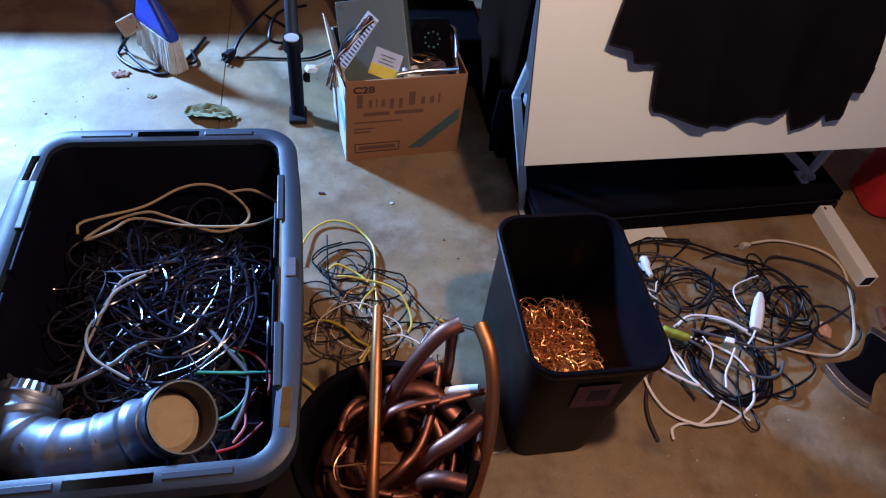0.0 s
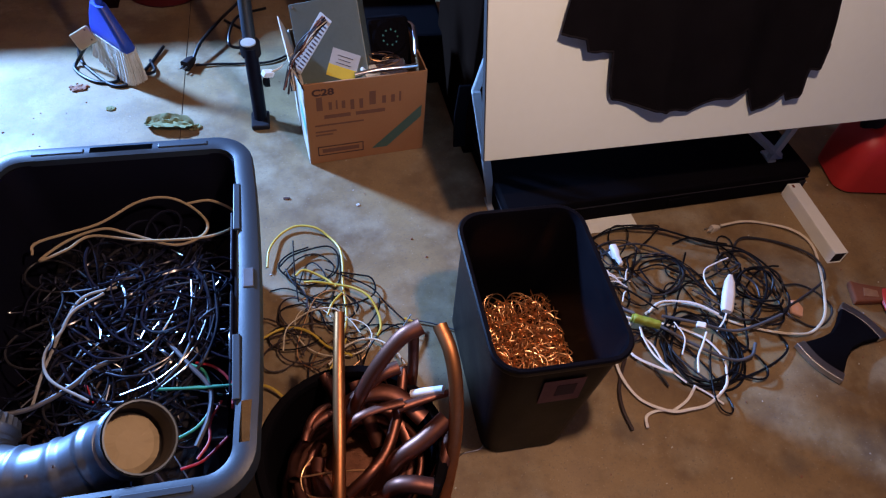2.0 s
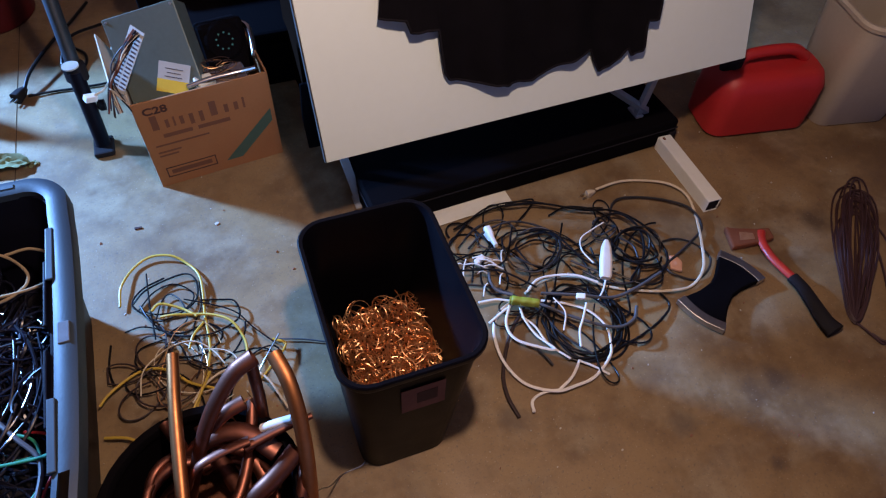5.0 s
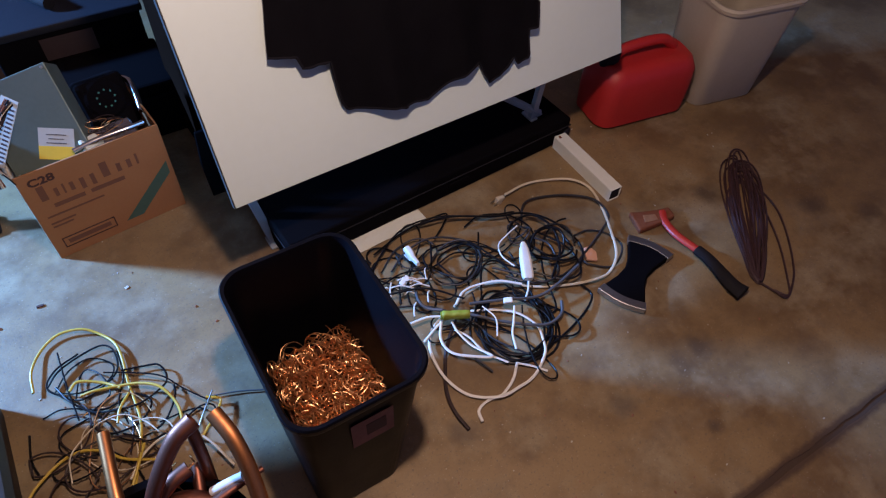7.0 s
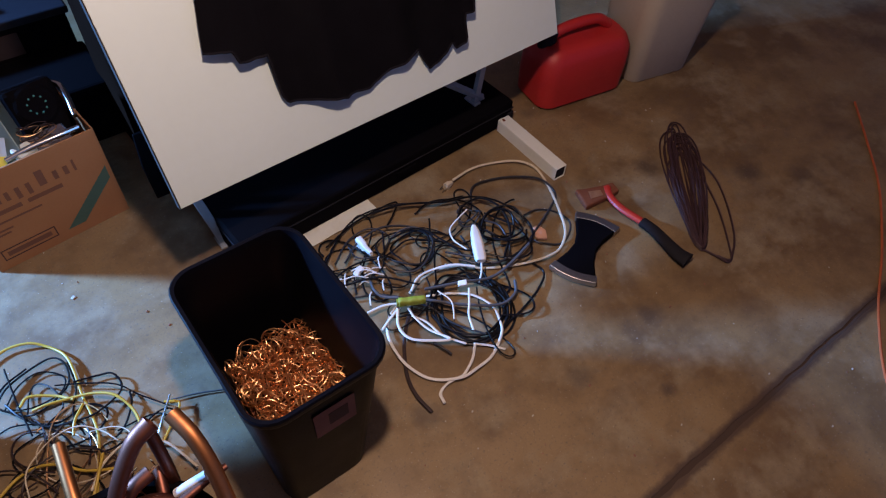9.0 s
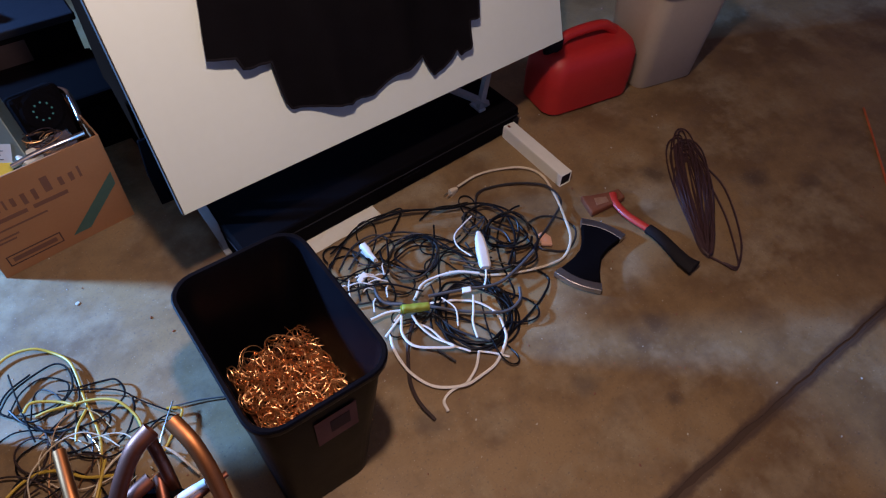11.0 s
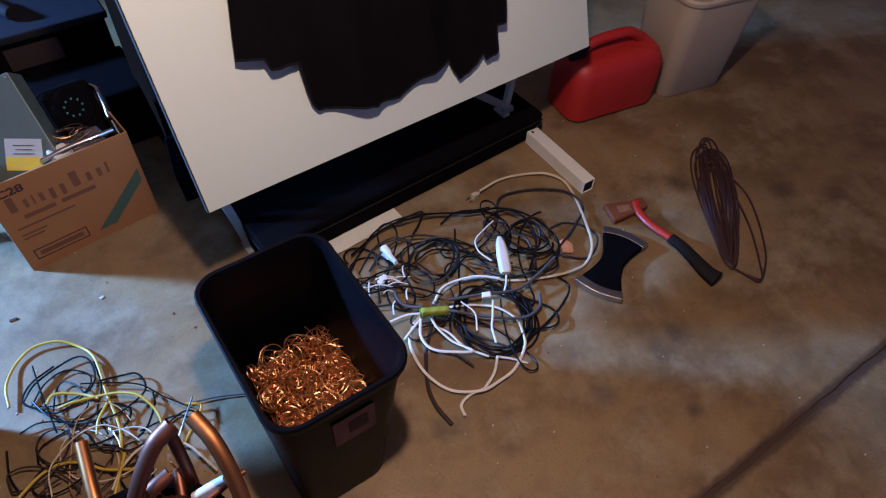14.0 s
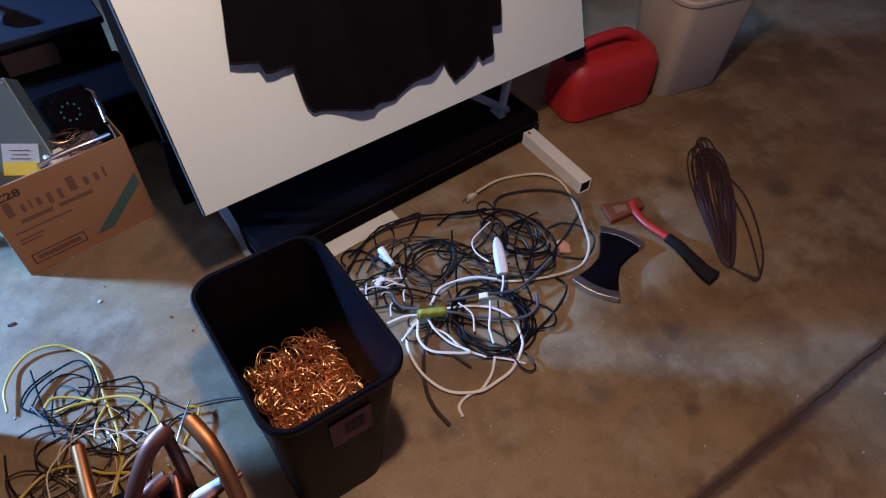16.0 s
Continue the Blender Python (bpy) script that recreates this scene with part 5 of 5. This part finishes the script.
part("print_patch", block((0.0008, 0.09, 0.05), (-0.0022, 0.055, 0.135), turn=(12, 0, 0)), "teal_ink", box, "teal printed patch")

ax, az = Vector((0.19, -0.03, 0.048)).normalized(), -Vector((0.03, -0.155, -0.17))
az = (az - ax * az.dot(ax)).normalized()
ay = az.cross(ax)
turn = Matrix((ax, ay, az)).transposed().to_4x4()
psu = thing("power_supply", Matrix.Translation(Vector((0.140, 1.495, 0.338)) + ay * 0.043) @ turn, "grey zinc-plated computer power supply tipped up in the carton", "power supply")
part("case", block((0.190, 0.085, 0.225), (0, 0, 0), 0.002), "psu", psu)
part("label", block((0.080, 0.001, 0.075), (0.028, -0.043, -0.068), turn=(0, 26, 0)), "pale", psu)
part("label_band", block((0.080, 0.001, 0.032), (0.0184, -0.0437, -0.0878), turn=(0, 26, 0)), "yellow_label", psu, "yellow warning band")
for k in range(3):
    part("label_line", block((0.045 - 0.010 * (k % 2), 0.0006, 0.0022), (0.0375 - 0.0044 * k, -0.0438, -0.0485 - 0.009 * k), turn=(0, 26, 0)), "grey", psu)
for sx in (-1, 1):
    for sz in (-1, 1):
        part("screw", turned([(0.0035, 0), (0.0035, 0.0015), (0.0, 0.002)], 10), "steel", psu).matrix_basis = pose(sx * 0.085, -0.0425, sz * 0.103, 90, 0, 0)
plate_x = Vector((0.045, -0.012, -0.028)).normalized()
plate_z = Vector((0.075, 0.03, 0.135))
plate_z = (plate_z - plate_x * plate_z.dot(plate_x)).normalized()
plate = thing("slot_plate", Matrix.Translation((0.088, 1.408, 0.392)) @ Matrix((plate_x, plate_z.cross(plate_x), plate_z)).transposed().to_4x4() @ pose(0, 0, 0, 0, 0, -32), "pale perforated metal slot plate leaning on the power supply", "metal plate")
part("sheet", block((0.040, 0.0015, 0.165), (0, 0, 0), 0.0004, seg=1), "pale", plate)
for k in range(13):
    for s in (-1, 1):
        part("slot", block((0.014, 0.0006, 0.0045), (s * 0.0092, -0.001, -0.068 + 0.0105 * k)), "ink", plate)
wires = thing("wire_loom", Matrix(), "bundle of thin coloured wires hanging over the carton's edge", "wire loom")
for k in range(13):
    j = [Vector((rnd.uniform(-0.010, 0.010), rnd.uniform(-0.010, 0.010), rnd.uniform(-0.008, 0.008))) for _ in range(5)]
    pts = [Vector(p) + q for p, q in zip(((0.125, 1.42, 0.455), (0.10, 1.385, 0.44), (0.062, 1.385, 0.395), (0.035, 1.392, 0.34), (0.03 + rnd.uniform(-0.025, 0.03), 1.375, 0.275)), j)]
    part("strand", tube(spline(pts, 5), 0.0019, 5), ("brown", "brown", "black", "brown", "beige", "rust")[k % 6], wires, smooth=True)
part("connector", block((0.030, 0.018, 0.016), (-0.032, 1.447, 0.279), 0.002, (10, 20, 30)), "white", wires, "white plug connector")
part("connector_lead", tube(spline([(-0.022, 1.45, 0.282), (0.005, 1.455, 0.292), (0.04, 1.46, 0.33)], 6), 0.003, 5), "beige", wires)
speaker = thing("round_speaker", pose(0.318, 1.585, 0.262, -28, 0, 8), "black speaker with a ring of teal dots in the carton", "speaker")
part("shell", block((0.125, 0.10, 0.15), (0, 0.03, 0), 0.014), "case", speaker)
part("grille", turned([(0.0, 0.006), (0.045, 0.004), (0.052, 0.0), (0.052, -0.01)], 28), "case", speaker).matrix_basis = pose(0, -0.021, 0.02, 90, 0, 0)
for k in range(9):
    a = 2 * math.pi * k / 9
    part("dot", turned([(0.0028, 0), (0.0024, 0.002), (0.0, 0.0022)], 8), "teal_led", speaker).matrix_basis = pose(0.022 * math.cos(a), -0.026, 0.02 + 0.022 * math.sin(a), 90, 0, 0)
trim_bar = tube(spline([(0.385, 1.50, 0.275), (0.390, 1.55, 0.295), (0.388, 1.60, 0.305), (0.372, 1.635, 0.30)], 8), 0.008, 10)
tagged(part("chrome_strip", trim_bar, "chrome", smooth=True), "curved chrome strip inside the carton", "metal strip")
front_trim = tube(spline([(0.20, 1.412, 0.285), (0.26, 1.418, 0.292), (0.33, 1.422, 0.294), (0.375, 1.43, 0.292)], 8), 0.007, 10)
tagged(part("chrome_strip", front_trim, "chrome", smooth=True), "chrome strip lying along the carton's front edge", "metal strip")
tray = thing("drive_case", pose(0.285, 1.462, 0.255, 8, 4, 10), "small bare metal drive case in the carton", "drive")
part("case", block((0.14, 0.07, 0.030), (0, 0, 0), 0.006), "chrome", tray)
part("bezel", block((0.144, 0.010, 0.034), (0, -0.034, 0), 0.003), "chrome", tray)
for k in range(5):
    tagged(part("thin_wire", tube(wander(0.285, 1.47, 0.05, 0.03, 0.275, 0.30, 1.3, n=40), 0.0011, 5), "copper_wire" if k % 2 else "brown", smooth=True), "thin loose wire in the carton", "wire")
tagged(part("card_scrap", block((0.05, 0.035, 0.04), (0.24, 1.43, 0.27), 0.004, (20, 10, 30)), "paper"), "pale connector block in the carton", "connector")


# ---- stand, brush, cables by the back ----
stand = thing("black_stand", pose(-0.084, 1.585, 0), "black metal stand pole with a worn foot", "stand")
part("foot", block((0.055, 0.075, 0.018), (0, -0.005, 0.009), 0.005), "rubber", stand)
part("lower_tube", tube(spline([(0, 0, 0.01), (0.0, 0.03, 0.09), (-0.002, 0.075, 0.215)], 6), 0.021, 16), "tote", stand, smooth=True)
part("clamp", turned([(0.026, 0), (0.030, 0.006), (0.030, 0.045), (0.026, 0.052), (0.0, 0.052)], 20), "rubber", stand).matrix_basis = pose(-0.002, 0.078, 0.185, -18, 0, 0)
part("clamp_cap", turned([(0.022, 0), (0.022, 0.004), (0.0, 0.005)], 20), "pale", stand, "pale round cap").matrix_basis = pose(-0.004, 0.066, 0.240, -2, 0, 0)
part("upper_tube", tube(spline([(-0.002, 0.09, 0.20), (-0.002, 0.15, 0.32), (0.0, 0.30, 0.62)], 6), 0.019, 16), "rim", stand, smooth=True)
part("knob", turned([(0.008, 0), (0.016, 0.006), (0.016, 0.02), (0.0, 0.022)], 14), "rubber", stand).matrix_basis = pose(0.022, 0.04, 0.12, 0, 90, 0)

brush = thing("angle_broom", pose(-0.515, 1.872, 0, 0, 0, -49) @ Matrix.Diagonal((1.38, 1.1, 1, 1)), "blue plastic broom with splayed white bristles standing on the floor", "broom")
part("head", loft([round_rect(0.128, 0.034, 0.010, 0.122), round_rect(0.132, 0.040, 0.012, 0.130), round_rect(0.122, 0.038, 0.012, 0.155, cx=-0.004), round_rect(0.080, 0.032, 0.012, 0.205, cx=-0.010), round_rect(0.040, 0.030, 0.012, 0.245, cx=-0.012)], close_first=True, close_last=True), "blue", brush, smooth=True)
tuft = bmesh.new()
for i in range(1500):
    x, y = rnd.uniform(-1, 1), rnd.uniform(-0.020, 0.020)
    a = Vector((x * 0.061, y, 0.127))
    q = Vector((x * 0.066 - 0.006 + rnd.uniform(-0.004, 0.004), y * 1.4 + rnd.uniform(-0.004, 0.004), 0.002 + 0.030 * max(0, -x) ** 1.5 + rnd.uniform(0, 0.006)))
    tube([a, a.lerp(q, 0.5) + Vector((rnd.uniform(-0.002, 0.002), 0, 0)), q], 0.0019, 4, tuft)
part("bristles", tuft, "bristle", brush, "splayed off-white bristles")
part("shaft", tube([Vector((-0.012, 0, 0.235)), Vector((-0.03, 0.03, 0.40)), Vector((-0.06, 0.09, 0.95))], 0.011, 12), "blue", brush, smooth=True)
adp = thing("mains_box", pose(-0.610, 1.905, 0.115, -38, -22, 18), "small pale plastic mains box hanging on its cable", "adapter")
part("housing", block((0.062, 0.020, 0.055), (0, 0, 0), 0.004), "tan", adp)
for s in (-1, 1):
    part("screw", turned([(0.003, 0), (0.0025, 0.0015), (0.0, 0.002)], 8), "ink", adp).matrix_basis = pose(0.02, -0.0105, s * 0.017, 90, 0, 0)
for pts, r in (([(-0.61, 1.905, 0.09), (-0.66, 1.93, 0.02), (-0.67, 1.90, 0.006), (-0.63, 1.85, 0.006), (-0.58, 1.82, 0.006), (-0.53, 1.83, 0.006), (-0.55, 1.92, 0.02), (-0.6, 2.0, 0.03)], 0.0055),
               ([(-0.68, 2.05, 0.006), (-0.66, 1.95, 0.006), (-0.60, 1.86, 0.006), (-0.54, 1.80, 0.006), (-0.49, 1.81, 0.006), (-0.44, 1.90, 0.006), (-0.40, 2.0, 0.01)], 0.0055),
               ([(-0.30, 1.89, 0.018), (-0.27, 1.97, 0.04), (-0.20, 2.10, 0.05), (-0.16, 2.21, 0.03), (-0.1, 2.35, 0.02)], 0.0055), ([(-0.29, 1.885, 0.008), (-0.22, 1.89, 0.006), (-0.14, 1.885, 0.006), (-0.04, 1.89, 0.006), (0.05, 1.95, 0.006)], 0.004),
               ([(-0.20, 2.15, 0.008), (-0.12, 2.06, 0.008), (-0.13, 1.98, 0.008), (-0.18, 1.97, 0.03), (-0.15, 2.08, 0.06), (-0.05, 2.15, 0.05)], 0.005), ([(-0.44, 1.93, 0.006), (-0.42, 1.86, 0.01), (-0.47, 1.84, 0.02), (-0.5, 1.9, 0.03)], 0.005)):
    cord("black_cable", pts, r, "black", "black mains cord on the concrete by the brush", "cable", group="cords by the brush")
pl = thing("black_plug", pose(-0.312, 1.885, 0.018, 0, 0, 60), "black mains plug on the concrete", "plug")
part("housing", loft([round_rect(0.014, 0.014, 0.004, 0.034), round_rect(0.030, 0.026, 0.008, 0.012), round_rect(0.036, 0.030, 0.009, -0.02)], close_first=True, close_last=True), "rubber", pl, smooth=True).matrix_basis = pose(0, 0, 0, 0, 90, 0)
for s in (-1, 1):
    part("prong", block((0.018, 0.002, 0.006), (-0.028, s * 0.007, 0)), "steel", pl)


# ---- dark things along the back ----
# cabinet colour stands for shade; its body also blocks the work light
cab = thing("dark_cabinet", pose(0.675, 1.585, 0, 0, 0, 2), "wooden cabinet behind the carton, coloured near-black as shade", "cabinet")
part("body", block((0.32, 0.42, 1.0), (0, 0, 0.50), 0.006), "shaded_wood", cab)
part("door", block((0.27, 0.014, 0.93), (0, -0.217, 0.50), 0.004), "shaded_wood", cab)
part("plinth", block((0.28, 0.40, 0.03), (0, 0.005, 0.015)), "rubber", cab)
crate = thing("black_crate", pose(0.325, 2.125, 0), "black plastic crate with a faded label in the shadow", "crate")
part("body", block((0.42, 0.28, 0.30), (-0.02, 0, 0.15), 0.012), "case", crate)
part("lid", block((0.44, 0.30, 0.025), (-0.02, 0, 0.29), 0.006), "lid", crate, "dull grey lid")
part("label", block((0.15, 0.001, 0.07), (-0.03, -0.1415, 0.225)), "brown", crate, "faded brown label")
torch = thing("hand_torch", look((0.215, 2.205, 0.325), (0.295, 2.035, 0.325)) @ pose(0, 0, 0), "black hand torch with a steel ring lying on the crate", "torch")
part("barrel", turned([(0.0, -0.17), (0.018, -0.17), (0.020, -0.165), (0.020, -0.05), (0.016, -0.045), (0.016, -0.01), (0.0, -0.008)], 18), "rubber", torch, smooth=True)
part("ring", turned([(0.012, 0.0), (0.016, 0.002), (0.016, 0.008), (0.012, 0.010), (0.012, 0.0)], 16), "chrome", torch, "bright steel ring", smooth=True)
# added black box: covers floor that would otherwise show lit behind the carton
dark_filler = thing("dark_filler_box", pose(0.325, 1.845, 0), "added low black box that keeps the floor behind the carton dark", "case")
part("shell", block((0.40, 0.24, 0.15), (0, 0, 0.075), 0.010), "case", dark_filler)
part("lid", block((0.406, 0.246, 0.04), (0, 0, 0.172), 0.010), "case", dark_filler)
drum = thing("red_drum", pose(-0.42, 2.40, 0), "dark red canister in shadow by the back wall", "canister")
part("body", turned([(0.14, 0), (0.15, 0.01), (0.15, 0.36), (0.13, 0.39), (0.0, 0.395)], 28), "dark_red", drum, smooth=True)
part("cap", turned([(0.03, 0.39), (0.03, 0.43), (0.0, 0.432)], 16), "rubber", drum)
bench = thing("low_bench", pose(-1.02, 2.42, 0), "low dark wooden bench along the back", "bench")
part("top", block((0.95, 0.36, 0.04), (0, 0, 0.40), 0.005), "shaded_wood", bench)
part("front_board", block((0.92, 0.02, 0.12), (0, -0.165, 0.32), 0.003), "shaded_wood", bench)
for sx in (-1, 1):
    for sy in (-1, 1):
        part("leg", block((0.05, 0.05, 0.38), (sx * 0.42, sy * 0.13, 0.19), 0.004), "shaded_wood", bench)


# ---- litter on the floor ----
def crumb(name, x, y, size, material, label, lumps=9, spread=1.0, category="debris"):
    bm = bmesh.new()
    for k in range(lumps):
        b = bmesh.new()
        bmesh.ops.create_icosphere(b, subdivisions=2, radius=size * rnd.uniform(0.14, 0.34))
        for v in b.verts:
            v.co *= 1 + 0.8 * noise.noise(v.co * 160 + Vector((k * 7, 0, x)))
            v.co.z *= 0.55
        b.transform(pose(rnd.uniform(-1, 1) * size * spread, rnd.uniform(-0.5, 0.5) * size, size * 0.16, 0, 0, rnd.uniform(0, 360)))
        join(bm, b)
    return tagged(part(name, bm, material), label, category)


def dry_leaf(x, y, w, d, turn):
    """A crumpled leaf, curled at its edges, with a dark stalk end."""
    bm = bmesh.new()
    bmesh.ops.create_grid(bm, x_segments=18, y_segments=10, size=0.5)
    for v in bm.verts:
        u, q = v.co.x * 2, v.co.y * 2
        wide = (1 - u * u) ** 0.45 * (1 + 0.25 * noise.noise(Vector((u * 4, 3, 1))))
        v.co = Vector((u * w / 2, q * d / 2 * wide, 0.004 + 0.018 * abs(q) ** 1.5 * wide + 0.010 * (0.5 + noise.noise(Vector((u * 4, q * 4, 2))))))
    bmesh.ops.solidify(bm, geom=bm.faces[:], thickness=0.001)
    ob = part("dry_leaf", bm, "leaf", smooth=True)
    ob.matrix_basis = pose(x, y, 0.002, 0, 0, turn)
    return tagged(ob, "crumpled dry green-brown leaf on the concrete", "leaf")


dry_leaf(-0.355, 1.585, 0.15, 0.062, -8)
crumb("debris", 0, 0, 0.02, "leaf", "dark shrivelled scrap beside the leaf", 18).matrix_basis = pose(-0.285, 1.575, 0)
crumb("moss_clump", 0, 0, 0.018, "leaf", "small grey-green clump on the concrete", 22, 0.6).matrix_basis = pose(-0.54, 1.69, 0)
crumb("crumbs", 0, 0, 0.024, "brick_dust", "reddish crumbs on the concrete", 26).matrix_basis = pose(-0.645, 1.80, 0)
tagged(part("metal_chip", block((0.018, 0.007, 0.004), (-0.02, 1.241, 0.002), 0.001, (0, 0, -5)), "ink"), "small dark chip on the concrete", "chip")
tagged(part("paint_chip", block((0.010, 0.008, 0.003), (0.178, 1.193, 0.0015), 0.001, (0, 0, 25)), "pale"), "small white paint chip on the concrete", "chip")
grit = bmesh.new()
for i in range(420):
    x, y = rnd.uniform(-0.9, 2.4), rnd.uniform(-0.5, 1.9)
    s = rnd.choice((0.0012, 0.0016, 0.002, 0.003))
    b = bmesh.new()
    bmesh.ops.create_icosphere(b, subdivisions=1, radius=s)
    b.transform(pose(x, y, s * 0.4, rnd.uniform(0, 90), 0, rnd.uniform(0, 90)) @ Matrix.Diagonal((1.5, 1, 0.6, 1)))
    join(grit, b)
pale = bmesh.new()
for i in range(90):
    x, y = rnd.uniform(-0.2, 2.0), rnd.uniform(-0.4, 1.5)
    s = rnd.choice((0.001, 0.0014, 0.002))
    block((s * 2.2, s * 1.4, s), (x, y, s * 0.5), turn=(0, 0, rnd.uniform(0, 90)), bm=pale)
tagged(part("paint_flecks", pale, "pale"), "tiny pale flecks scattered on the concrete", "flecks", kind="stuff")
tagged(part("grit", grit, "brick_dust"), "scattered crumbs and grit on the concrete", "grit", kind="stuff")
